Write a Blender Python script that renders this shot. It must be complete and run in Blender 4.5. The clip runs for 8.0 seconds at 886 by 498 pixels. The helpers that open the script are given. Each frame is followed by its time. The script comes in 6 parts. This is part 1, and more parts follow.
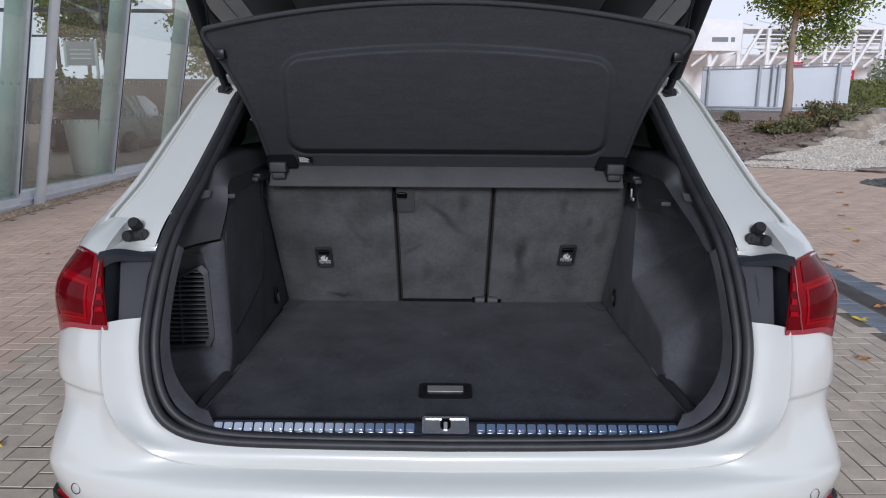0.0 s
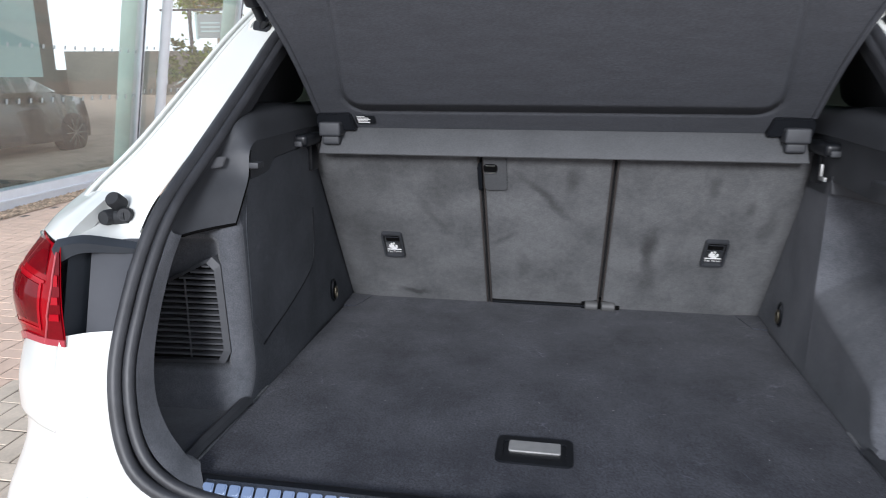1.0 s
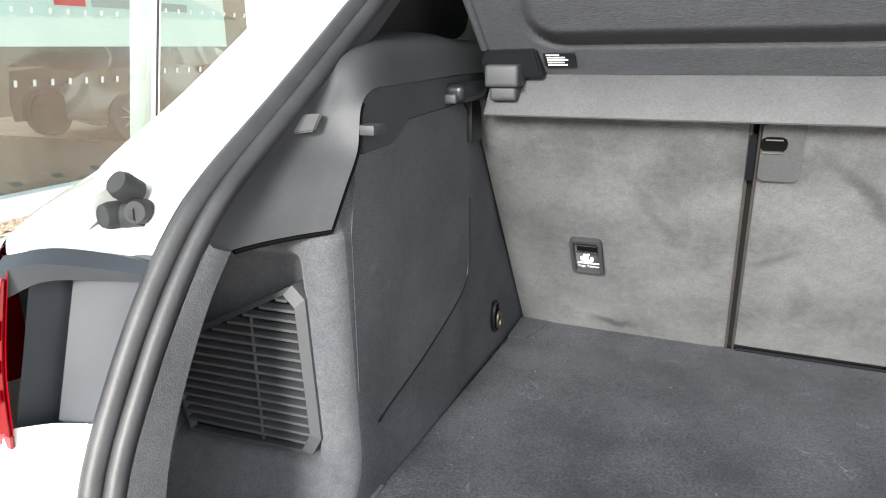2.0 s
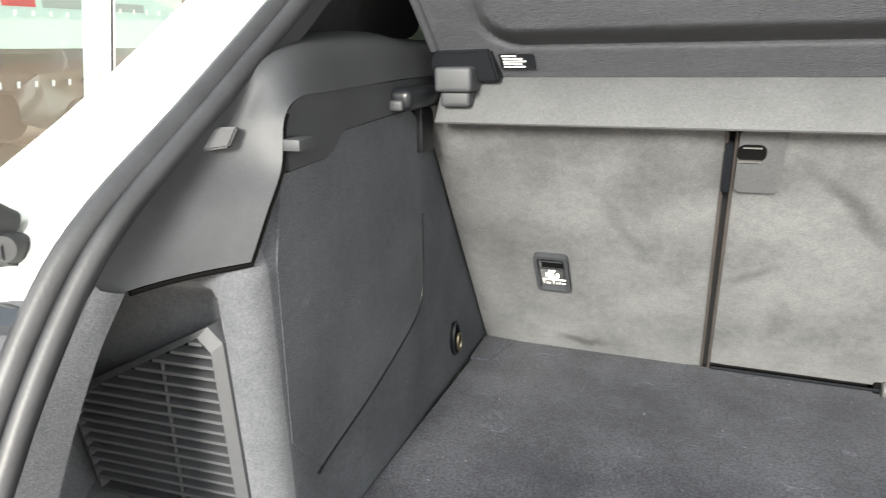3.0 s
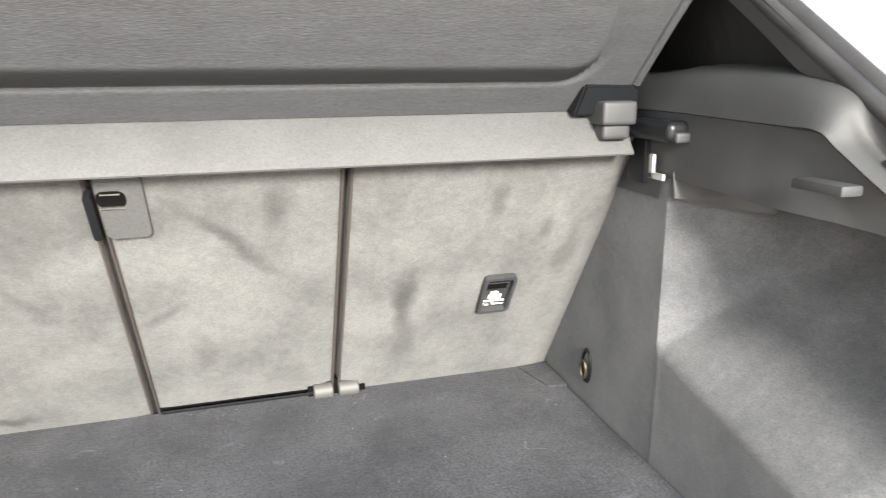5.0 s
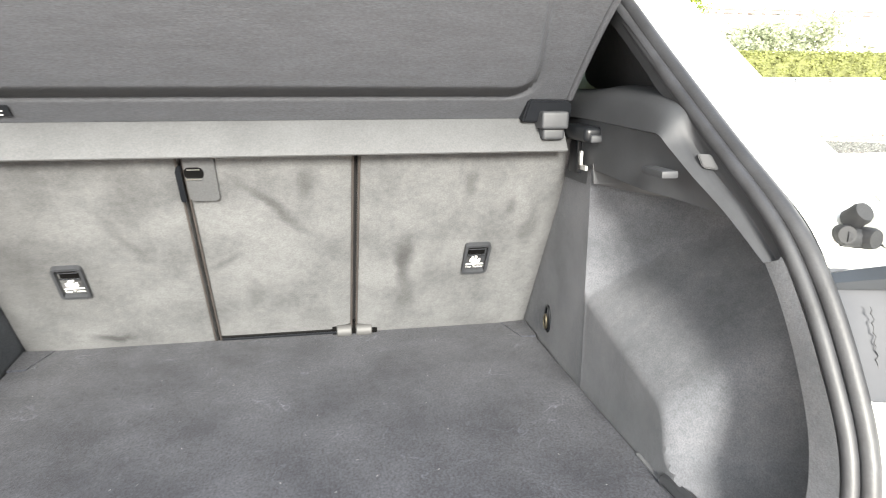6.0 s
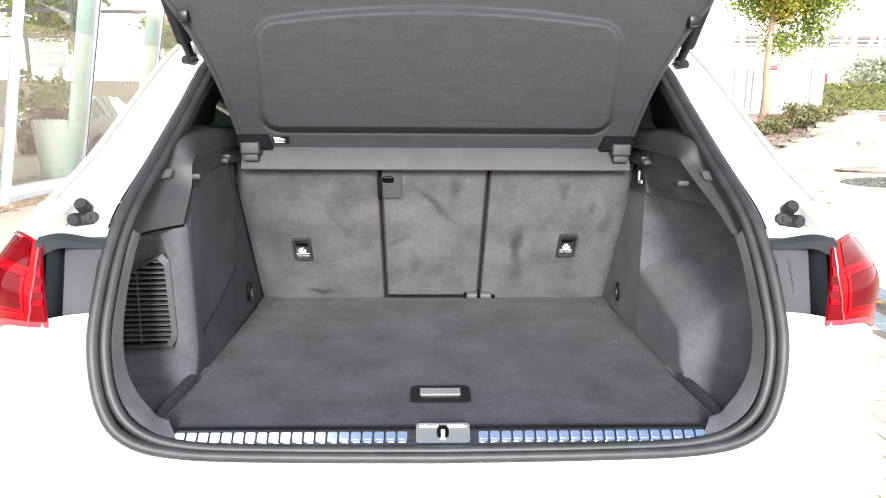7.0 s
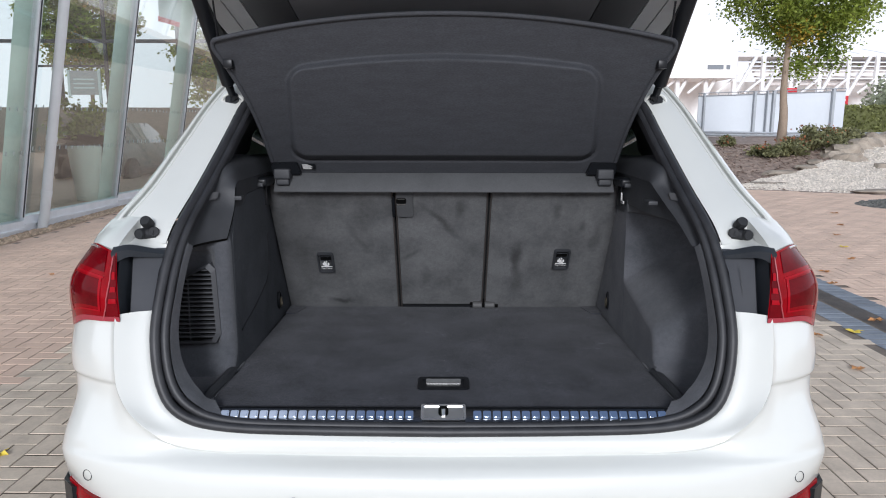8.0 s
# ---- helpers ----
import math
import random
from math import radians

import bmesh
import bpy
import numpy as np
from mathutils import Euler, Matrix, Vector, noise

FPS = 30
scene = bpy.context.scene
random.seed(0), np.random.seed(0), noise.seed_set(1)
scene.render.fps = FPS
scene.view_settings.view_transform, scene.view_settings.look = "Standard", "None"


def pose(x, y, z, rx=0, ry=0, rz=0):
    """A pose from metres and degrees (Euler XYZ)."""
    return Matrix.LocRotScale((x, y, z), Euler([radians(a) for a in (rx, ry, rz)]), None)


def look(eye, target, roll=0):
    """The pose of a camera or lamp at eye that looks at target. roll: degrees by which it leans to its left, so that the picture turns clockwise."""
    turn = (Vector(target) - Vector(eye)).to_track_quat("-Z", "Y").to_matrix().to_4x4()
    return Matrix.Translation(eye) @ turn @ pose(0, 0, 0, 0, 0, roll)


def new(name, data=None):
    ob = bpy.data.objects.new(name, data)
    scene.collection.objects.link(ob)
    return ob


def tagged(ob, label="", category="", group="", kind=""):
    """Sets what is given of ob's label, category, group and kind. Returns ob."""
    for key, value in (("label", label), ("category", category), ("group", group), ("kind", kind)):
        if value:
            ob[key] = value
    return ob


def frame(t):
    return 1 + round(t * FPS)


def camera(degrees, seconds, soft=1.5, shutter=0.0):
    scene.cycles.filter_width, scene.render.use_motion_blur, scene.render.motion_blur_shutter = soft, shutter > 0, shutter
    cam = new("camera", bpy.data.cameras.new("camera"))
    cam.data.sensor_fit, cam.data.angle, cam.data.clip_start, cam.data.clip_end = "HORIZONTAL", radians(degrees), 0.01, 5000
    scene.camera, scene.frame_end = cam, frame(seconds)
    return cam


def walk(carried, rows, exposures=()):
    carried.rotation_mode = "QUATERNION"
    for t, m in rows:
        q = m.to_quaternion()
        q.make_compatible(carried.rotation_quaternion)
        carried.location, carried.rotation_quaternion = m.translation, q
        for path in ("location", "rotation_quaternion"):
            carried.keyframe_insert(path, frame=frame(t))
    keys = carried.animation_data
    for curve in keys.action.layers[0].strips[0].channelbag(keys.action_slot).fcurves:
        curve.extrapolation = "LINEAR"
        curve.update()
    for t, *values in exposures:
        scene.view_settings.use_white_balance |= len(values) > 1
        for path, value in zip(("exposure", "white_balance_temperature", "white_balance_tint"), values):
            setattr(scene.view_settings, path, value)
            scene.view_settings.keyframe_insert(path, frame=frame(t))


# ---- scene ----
cam = camera(65.9, 8.0, soft=1.05, shutter=0.16)
PATH = [
    (0, (-0.007, 0.053, 1.455), (-0.009, 2.01, 1.041), 0.4),
    (0.5, (-0.029, 0.222, 1.432), (-0.078, 2.171, 0.987), 0.4),
    (1, (0.023, 0.587, 1.386), (-0.304, 2.497, 0.894), 0.1),
    (1.5, (-0.065, 0.922, 1.329), (-0.726, 2.735, 0.803), -0.3),
    (1.7, (-0.13, 1.043, 1.308), (-0.902, 2.804, 0.757), -0.3),
    (2.8, (-0.206, 1.265, 1.297), (-0.984, 3.016, 0.723), -0.9),
    (3, (-0.19, 1.276, 1.302), (-0.894, 3.062, 0.74), -0.9),
    (3.5, (-0.157, 1.294, 1.309), (-0.581, 3.178, 0.788), -0.9),
    (4, (-0.101, 1.304, 1.308), (-0.211, 3.242, 0.827), -0.8),
    (4.5, (-0.037, 1.317, 1.312), (0.178, 3.248, 0.839), -0.8),
    (5, (0.021, 1.307, 1.316), (0.557, 3.169, 0.821), -0.5),
    (5.2, (0.043, 1.288, 1.318), (0.671, 3.117, 0.809), -0.4),
    (6.3, (0.074, 0.71, 1.344), (0.298, 2.641, 0.877), 0.4),
    (6.5, (0.023, 0.562, 1.348), (0.181, 2.504, 0.897), 0.5),
    (7, (-0.04, 0.234, 1.372), (0.019, 2.192, 0.971), 0.4),
    (7.5, (0.009, 0.011, 1.381), (0.023, 1.979, 1.025), 0.2),
    (8, (0.0, -0.039, 1.394), (-0.002, 1.933, 1.058), 0.1),
]
# stops by which the camera's own exposure opens and closes
EXPOSURES = [(0, -0.03, 5800, 14), (0.5, 0.04, 5800, 14), (1.0, 1.08, 5900, 12), (1.5, 2.05, 6250, 8), (1.7, 2.25, 6400, 7), (2.8, 2.6, 6800, 6), (3.5, 2.88, 7000, 6), (4.0, 3.02, 7150, 7), (4.5, 3.08, 7150, 7), (5.2, 3.05, 7050, 7), (6.3, 2.98, 6800, 7), (6.5, 2.88, 6750, 8), (7.0, 2.12, 6500, 9), (7.5, 1.22, 6200, 10), (8.0, 0.44, 5950, 12)]
SKY, SUN, SUN_UP, SUN_TURN = 0.082, 2.0, 19, 181
LEAVES = [(2.79, 4.45, 1, .06), (2.39, 3.74, 0, .05), (3.41, 5.82, 0, .05), (3.1, 4.72, 0, .06), (2.5, 4.37, 0, .04), (3.6, 6.3, 0, .06), (4.5, 7.56, 1, .06), (4.2, 6.9, 0, .05), (5.4, 9.2, 0, .06), (4.9, 8.4, 0, .05), (6.0, 10.4, 0, .07), (-1.9, 2.7, 1, .04), (-3.6, 6.1, 0, .03)]
walk(cam, [(t, look(eye, target, roll)) for t, eye, target, roll in PATH], EXPOSURES)

# ---- world, sun ----
world = bpy.data.worlds.new("world")
scene.world = world
world.use_nodes = True
wn, wl = world.node_tree.nodes, world.node_tree.links
wbg = wn["Background"]
sky = wn.new("ShaderNodeTexSky")
sky.sky_type = "NISHITA"
sky.sun_disc = False
sky.sun_elevation, sky.sun_rotation = radians(SUN_UP), radians(SUN_TURN)
sky.air_density, sky.dust_density = 1.0, 2.0
# thin white cloud over the blue
wco = wn.new("ShaderNodeTexCoord")
wnoise = wn.new("ShaderNodeTexNoise")
wnoise.inputs["Scale"].default_value, wnoise.inputs["Detail"].default_value = 2.2, 6
wramp = wn.new("ShaderNodeValToRGB")
wramp.color_ramp.elements[0].position, wramp.color_ramp.elements[1].position = 0.34, 0.56
wsep = wn.new("ShaderNodeSeparateXYZ")
wup = wn.new("ShaderNodeMapRange")
wup.inputs["From Min"].default_value, wup.inputs["From Max"].default_value = 0.25, 0.75
wup.inputs["To Min"].default_value, wup.inputs["To Max"].default_value = 0.35, -0.22
wadd = wn.new("ShaderNodeMath")
wmix = wn.new("ShaderNodeMixRGB")
wmix.inputs["Color2"].default_value = (10.5, 10.6, 10.8, 1)
wl.new(wco.outputs["Generated"], wnoise.inputs["Vector"])
wl.new(wco.outputs["Generated"], wsep.inputs["Vector"])
wl.new(wsep.outputs["Z"], wup.inputs["Value"])
wl.new(wnoise.outputs["Fac"], wadd.inputs[0])
wl.new(wup.outputs["Result"], wadd.inputs[1])
wl.new(wadd.outputs["Value"], wramp.inputs["Fac"])
wl.new(wramp.outputs["Color"], wmix.inputs["Fac"])
wl.new(sky.outputs["Color"], wmix.inputs["Color1"])
wl.new(wmix.outputs["Color"], wbg.inputs["Color"])
wbg.inputs["Strength"].default_value = SKY

sun = new("sun", bpy.data.lights.new("sun", "SUN"))
sun.data.energy, sun.data.angle, sun.data.color = SUN, radians(13), (1, 0.97, 0.93)
sun.matrix_world = look((0, 0, 0), (-math.sin(radians(SUN_TURN)) * math.cos(radians(SUN_UP)), -math.cos(radians(SUN_TURN)) * math.cos(radians(SUN_UP)), -math.sin(radians(SUN_UP))))


# ---- helpers of this scene ----
def mat(name, colour, rough=0.5, metal=0.0, vary=0.0, scale=8.0, bump=0.0, bump_scale=60.0, coat=0.0, colour2=None, per_piece=0.0, stretch=None, spec=None, sheen=0.0, contrast=1.0, detail=4, grain=0.0, grain_scale=420.0, strokes=0.0, scuffs=0.0, smudges=()):
    """A procedural material: two scales of noise in the colour, fine relief, and a change from piece to piece."""
    m = bpy.data.materials.new(name)
    m.use_nodes = True
    n, l = m.node_tree.nodes, m.node_tree.links
    b = n["Principled BSDF"]
    b.inputs["Base Color"].default_value = (*colour, 1)
    b.inputs["Roughness"].default_value, b.inputs["Metallic"].default_value = rough, metal
    b.inputs["Coat Weight"].default_value, b.inputs["Coat Roughness"].default_value = coat, 0.05
    b.inputs["Sheen Weight"].default_value = sheen
    if spec is not None:
        b.inputs["Specular IOR Level"].default_value = spec
    co = n.new("ShaderNodeTexCoord")
    mp = n.new("ShaderNodeMapping")
    if stretch:
        mp.inputs["Scale"].default_value = stretch
    l.new(co.outputs["Object"], mp.inputs["Vector"])
    last = None
    if vary or colour2 or per_piece:
        a, c = n.new("ShaderNodeTexNoise"), n.new("ShaderNodeTexNoise")
        for tex, s, d in ((a, scale, detail), (c, scale * 9, 3)):
            tex.inputs["Scale"].default_value, tex.inputs["Detail"].default_value = s, d
            l.new(mp.outputs["Vector"], tex.inputs["Vector"])
        mixf = n.new("ShaderNodeMath")
        mixf.operation = "MULTIPLY_ADD"
        mixf.inputs[1].default_value = 0.35
        l.new(c.outputs["Fac"], mixf.inputs[0])
        l.new(a.outputs["Fac"], mixf.inputs[2])
        ramp = n.new("ShaderNodeValToRGB")
        ramp.color_ramp.elements[0].position, ramp.color_ramp.elements[1].position = 0.675 - 0.225 / contrast, 0.675 + 0.225 / contrast
        low = [x * (1 - vary) for x in colour]
        high = colour2 or [min(1, x * (1 + vary)) for x in colour]
        ramp.color_ramp.elements[0].color, ramp.color_ramp.elements[1].color = (*low, 1), (*high, 1)
        l.new(mixf.outputs["Value"], ramp.inputs["Fac"])
        last = ramp.outputs["Color"]
        if per_piece:
            info, hsv, mr = n.new("ShaderNodeObjectInfo"), n.new("ShaderNodeHueSaturation"), n.new("ShaderNodeMapRange")
            geo, summed, frac = n.new("ShaderNodeNewGeometry"), n.new("ShaderNodeMath"), n.new("ShaderNodeMath")
            frac.operation = "FRACT"
            l.new(info.outputs["Random"], summed.inputs[0])
            l.new(geo.outputs["Random Per Island"], summed.inputs[1])
            l.new(summed.outputs["Value"], frac.inputs[0])
            mr.inputs["To Min"].default_value, mr.inputs["To Max"].default_value = 1 - per_piece, 1 + per_piece
            l.new(frac.outputs["Value"], mr.inputs["Value"])
            l.new(mr.outputs["Result"], hsv.inputs["Value"])
            l.new(last, hsv.inputs["Color"])
            last = hsv.outputs["Color"]
        if strokes:
            # brushed, slanting smears in the nap
            smp, st, sm, sx = n.new("ShaderNodeMapping"), n.new("ShaderNodeTexNoise"), n.new("ShaderNodeMapRange"), n.new("ShaderNodeVectorMath")
            smp.inputs["Rotation"].default_value, smp.inputs["Scale"].default_value = (0.35, 0.75, 0.6), (13, 5, 3)
            st.inputs["Scale"].default_value, st.inputs["Detail"].default_value, st.inputs["Distortion"].default_value = 1.0, 3, 0.9
            sm.inputs["From Min"].default_value, sm.inputs["From Max"].default_value = 0.50, 0.66
            sm.inputs["To Min"].default_value, sm.inputs["To Max"].default_value = 1 + strokes * 0.2, 1 - strokes
            sx.operation = "SCALE"
            l.new(co.outputs["Object"], smp.inputs["Vector"])
            l.new(smp.outputs["Vector"], st.inputs["Vector"])
            l.new(st.outputs["Fac"], sm.inputs["Value"])
            l.new(last, sx.inputs[0])
            l.new(sm.outputs["Result"], sx.inputs["Scale"])
            last = sx.outputs["Vector"]
        if grain:
            gt, gm, gx = n.new("ShaderNodeTexNoise"), n.new("ShaderNodeMapRange"), n.new("ShaderNodeVectorMath")
            gt.inputs["Scale"].default_value, gt.inputs["Detail"].default_value = grain_scale, 2
            gm.inputs["From Min"].default_value, gm.inputs["From Max"].default_value = 0.3, 0.7
            gm.inputs["To Min"].default_value, gm.inputs["To Max"].default_value = 1 - grain, 1 + grain
            gx.operation = "SCALE"
            l.new(mp.outputs["Vector"], gt.inputs["Vector"])
            l.new(gt.outputs["Fac"], gm.inputs["Value"])
            l.new(last, gx.inputs[0])
            l.new(gm.outputs["Result"], gx.inputs["Scale"])
            last = gx.outputs["Vector"]
        if scuffs:
            # thin pale scratches, broken up by a second noise
            line, off, near, gate, sg, add, ss = n.new("ShaderNodeTexNoise"), n.new("ShaderNodeMath"), n.new("ShaderNodeMapRange"), n.new("ShaderNodeTexNoise"), n.new("ShaderNodeMapRange"), n.new("ShaderNodeMath"), n.new("ShaderNodeVectorMath")
            line.inputs["Scale"].default_value, line.inputs["Detail"].default_value, line.inputs["Distortion"].default_value = 7.0, 3, 0.6
            gate.inputs["Scale"].default_value, gate.inputs["Detail"].default_value = 16.0, 3
            off.operation, add.operation, ss.operation = "COMPARE", "MULTIPLY_ADD", "SCALE"
            off.inputs[1].default_value, off.inputs[2].default_value = 0.5, 0.0045
            sg.inputs["From Min"].default_value, sg.inputs["From Max"].default_value = 0.52, 0.68
            near.inputs["To Max"].default_value = scuffs
            add.inputs[2].default_value = 1.0
            for tex in (line, gate):
                l.new(co.outputs["Object"], tex.inputs["Vector"])
            l.new(line.outputs["Fac"], off.inputs[0])
            l.new(off.outputs["Value"], near.inputs["Value"])
            l.new(gate.outputs["Fac"], sg.inputs["Value"])
            l.new(near.outputs["Result"], add.inputs[0])
            l.new(sg.outputs["Result"], add.inputs[1])
            l.new(last, ss.inputs[0])
            l.new(add.outputs["Value"], ss.inputs["Scale"])
            last = ss.outputs["Vector"]
        if smudges:
            # rubbed marks in the nap: soft slanting ovals at x, z with half sizes, turn and depth
            wob, shift = n.new("ShaderNodeTexNoise"), n.new("ShaderNodeVectorMath")
            wob.inputs["Scale"].default_value, wob.inputs["Detail"].default_value = 14.0, 3
            shift.operation = "MULTIPLY_ADD"
            shift.inputs[1].default_value = (0.05, 0.0, 0.05)
            l.new(co.outputs["Object"], wob.inputs["Vector"])
            l.new(wob.outputs["Color"], shift.inputs[0])
            l.new(co.outputs["Object"], shift.inputs[2])
            for sx_, sz_, hw, hh, turn, deep in smudges:
                mv, ln, mr2, sc2 = n.new("ShaderNodeMapping"), n.new("ShaderNodeVectorMath"), n.new("ShaderNodeMapRange"), n.new("ShaderNodeVectorMath")
                mv.vector_type = "TEXTURE"
                mv.inputs["Location"].default_value = (sx_ + 0.025, 0, sz_ + 0.025)
                mv.inputs["Rotation"].default_value = (0, radians(turn), 0)
                mv.inputs["Scale"].default_value = (hw, 1000, hh)
                ln.operation, sc2.operation = "LENGTH", "SCALE"
                mr2.interpolation_type = "SMOOTHSTEP"
                mr2.inputs["From Min"].default_value, mr2.inputs["From Max"].default_value = 0.15, 1.35
                mr2.inputs["To Min"].default_value, mr2.inputs["To Max"].default_value = 1 - deep, 1
                l.new(shift.outputs["Vector"], mv.inputs["Vector"])
                l.new(mv.outputs["Vector"], ln.inputs[0])
                l.new(ln.outputs["Value"], mr2.inputs["Value"])
                l.new(last, sc2.inputs[0])
                l.new(mr2.outputs["Result"], sc2.inputs["Scale"])
                last = sc2.outputs["Vector"]
        l.new(last, b.inputs["Base Color"])
    if bump:
        t, bp = n.new("ShaderNodeTexNoise"), n.new("ShaderNodeBump")
        t.inputs["Scale"].default_value, t.inputs["Detail"].default_value = bump_scale, 4
        l.new(mp.outputs["Vector"], t.inputs["Vector"])
        l.new(t.outputs["Fac"], bp.inputs["Height"])
        bp.inputs["Strength"].default_value, bp.inputs["Distance"].default_value = bump, 0.002
        l.new(bp.outputs["Normal"], b.inputs["Normal"])
    return m


def glass(name, colour=(1, 1, 1), tint=0.5):
    """A thin pane: mostly clear, with a mirror image that grows at grazing angles."""
    m = bpy.data.materials.new(name)
    m.use_nodes = True
    n, l = m.node_tree.nodes, m.node_tree.links
    n.remove(n["Principled BSDF"])
    clear, gloss, mx, lw = n.new("ShaderNodeBsdfTransparent"), n.new("ShaderNodeBsdfGlossy"), n.new("ShaderNodeMixShader"), n.new("ShaderNodeLayerWeight")
    pw, ma = n.new("ShaderNodeMath"), n.new("ShaderNodeMath")
    pw.operation, ma.operation = "POWER", "MULTIPLY_ADD"
    lw.inputs["Blend"].default_value, pw.inputs[1].default_value = 0.5, 3.0
    ma.inputs[1].default_value, ma.inputs[2].default_value, ma.use_clamp = 0.6, tint, True
    clear.inputs["Color"].default_value = (*colour, 1)
    gloss.inputs["Roughness"].default_value = 0.02
    l.new(lw.outputs["Facing"], pw.inputs[0])
    l.new(pw.outputs["Value"], ma.inputs[0])
    l.new(ma.outputs["Value"], mx.inputs["Fac"])
    l.new(clear.outputs["BSDF"], mx.inputs[1])
    l.new(gloss.outputs["BSDF"], mx.inputs[2])
    l.new(mx.outputs["Shader"], n["Material Output"].inputs["Surface"])
    return m


def thing(name, at=(0, 0, 0), label="", category="", group="", kind=""):
    ob = new(name)
    ob.location = at
    ob.empty_display_size = 0.1
    return tagged(ob, label, category, group, kind)


def world_of(ob):
    return Matrix.Translation(ob.location) if ob.parent is None else world_of(ob.parent) @ ob.matrix_parent_inverse @ Matrix.Translation(ob.location)


def part(name, bm, material, parent=None, label="", smooth=True):
    """Links a bmesh, given in world coordinates, as one mesh object under a thing or a part."""
    me = bpy.data.meshes.new(name)
    bmesh.ops.recalc_face_normals(bm, faces=bm.faces)
    bm.to_mesh(me)
    bm.free()
    me.materials.append(material)
    if smooth:
        me.shade_smooth()
        me.set_sharp_from_angle(angle=radians(38))
    ob = new(name, me)
    if parent is not None:
        ob.parent = parent
        ob.matrix_parent_inverse = world_of(parent).inverted()
    if label:
        ob["label"] = label
    return ob


def single(name, bm, material, label, category, group="", kind="", smooth=True):
    return tagged(part(name, bm, material, None, "", smooth), label, category, group, kind)


def box(bm, x0, x1, y0, y1, z0, z1, bevel=0.0, m=None, seg=2):
    mm = Matrix.LocRotScale(((x0 + x1) / 2, (y0 + y1) / 2, (z0 + z1) / 2), None, (abs(x1 - x0), abs(y1 - y0), abs(z1 - z0)))
    vs = bmesh.ops.create_cube(bm, size=1, matrix=mm)["verts"]
    if bevel:
        es = list({e for v in vs for e in v.link_edges})
        got = bmesh.ops.bevel(bm, geom=es, offset=bevel, segments=seg, profile=0.6, affect="EDGES")
        vs = list({v for v in got["verts"]} | {v for v in vs if v.is_valid})
    if m is not None:
        bmesh.ops.transform(bm, matrix=m, verts=[v for v in vs if v.is_valid])
    return vs


def grid(bm, rows, close_u=False, close_v=False):
    vs = [[bm.verts.new(p) for p in r] for r in rows]
    nr = len(vs)
    for i in range(nr if close_v else nr - 1):
        a, b = vs[i], vs[(i + 1) % nr]
        for j in range(len(a) if close_u else len(a) - 1):
            k = (j + 1) % len(a)
            bm.faces.new((a[j], a[k], b[k], b[j]))
    return vs


def thick(bm, way):
    """Makes the sheet in bm a solid by pushing a copy of it along the vector way."""
    got = bmesh.ops.extrude_face_region(bm, geom=bm.faces[:], use_keep_orig=True)
    bmesh.ops.translate(bm, vec=Vector(way), verts=[g for g in got["geom"] if isinstance(g, bmesh.types.BMVert)])


def curve_through(ctrl, n):
    """n points of a Catmull-Rom curve through ctrl, evenly over its spans."""
    c = [Vector(p) for p in ctrl]
    c = [2 * c[0] - c[1]] + c + [2 * c[-1] - c[-2]]
    out = []
    for i in range(n):
        s = i / (n - 1) * (len(c) - 3)
        k = min(int(s), len(c) - 4)
        t = s - k
        a, b, d, e = c[k:k + 4]
        out.append(0.5 * (2 * b + (d - a) * t + (2 * a - 5 * b + 4 * d - e) * t * t + (3 * b - a - 3 * d + e) * t ** 3))
    return out


def tube(bm, pts, r, n=8, flat=1.0, caps=True, closed=False):
    pts = [Vector(p) for p in pts]
    rows = []
    nrm = None
    for i, p in enumerate(pts):
        d = (pts[min(i + 1, len(pts) - 1)] - pts[max(i - 1, 0)]).normalized()
        if nrm is None:
            nrm = d.orthogonal().normalized()
        nrm = (nrm - d * nrm.dot(d)).normalized()
        bi = d.cross(nrm)
        rr = r[i] if isinstance(r, (list, tuple)) else r
        rows.append([p + nrm * rr * math.cos(2 * math.pi * k / n) + bi * rr * flat * math.sin(2 * math.pi * k / n) for k in range(n)])
    vs = grid(bm, rows, close_u=True, close_v=closed)
    if caps and not closed:
        bm.faces.new(vs[0])
        bm.faces.new(vs[-1])
    return vs


def plate(bm, corners, depth):
    """A flat plate: a polygon of 3D points, pushed back by the vector depth."""
    a = [bm.verts.new(Vector(p)) for p in corners]
    b = [bm.verts.new(Vector(p) + Vector(depth)) for p in corners]
    bm.faces.new(a)
    bm.faces.new(b[::-1])
    for i in range(len(a)):
        j = (i + 1) % len(a)
        bm.faces.new((a[i], b[i], b[j], a[j]))


def sided(side, pts):
    return [(side * p[0], p[1], p[2]) for p in pts]


def smooth_step(a, b, x):
    t = max(0.0, min(1.0, (x - a) / (b - a)))
    return t * t * (3 - 2 * t)


def gz(y):
    """The paving rises slightly ahead."""
    return 0.02 * (y - 1.5)


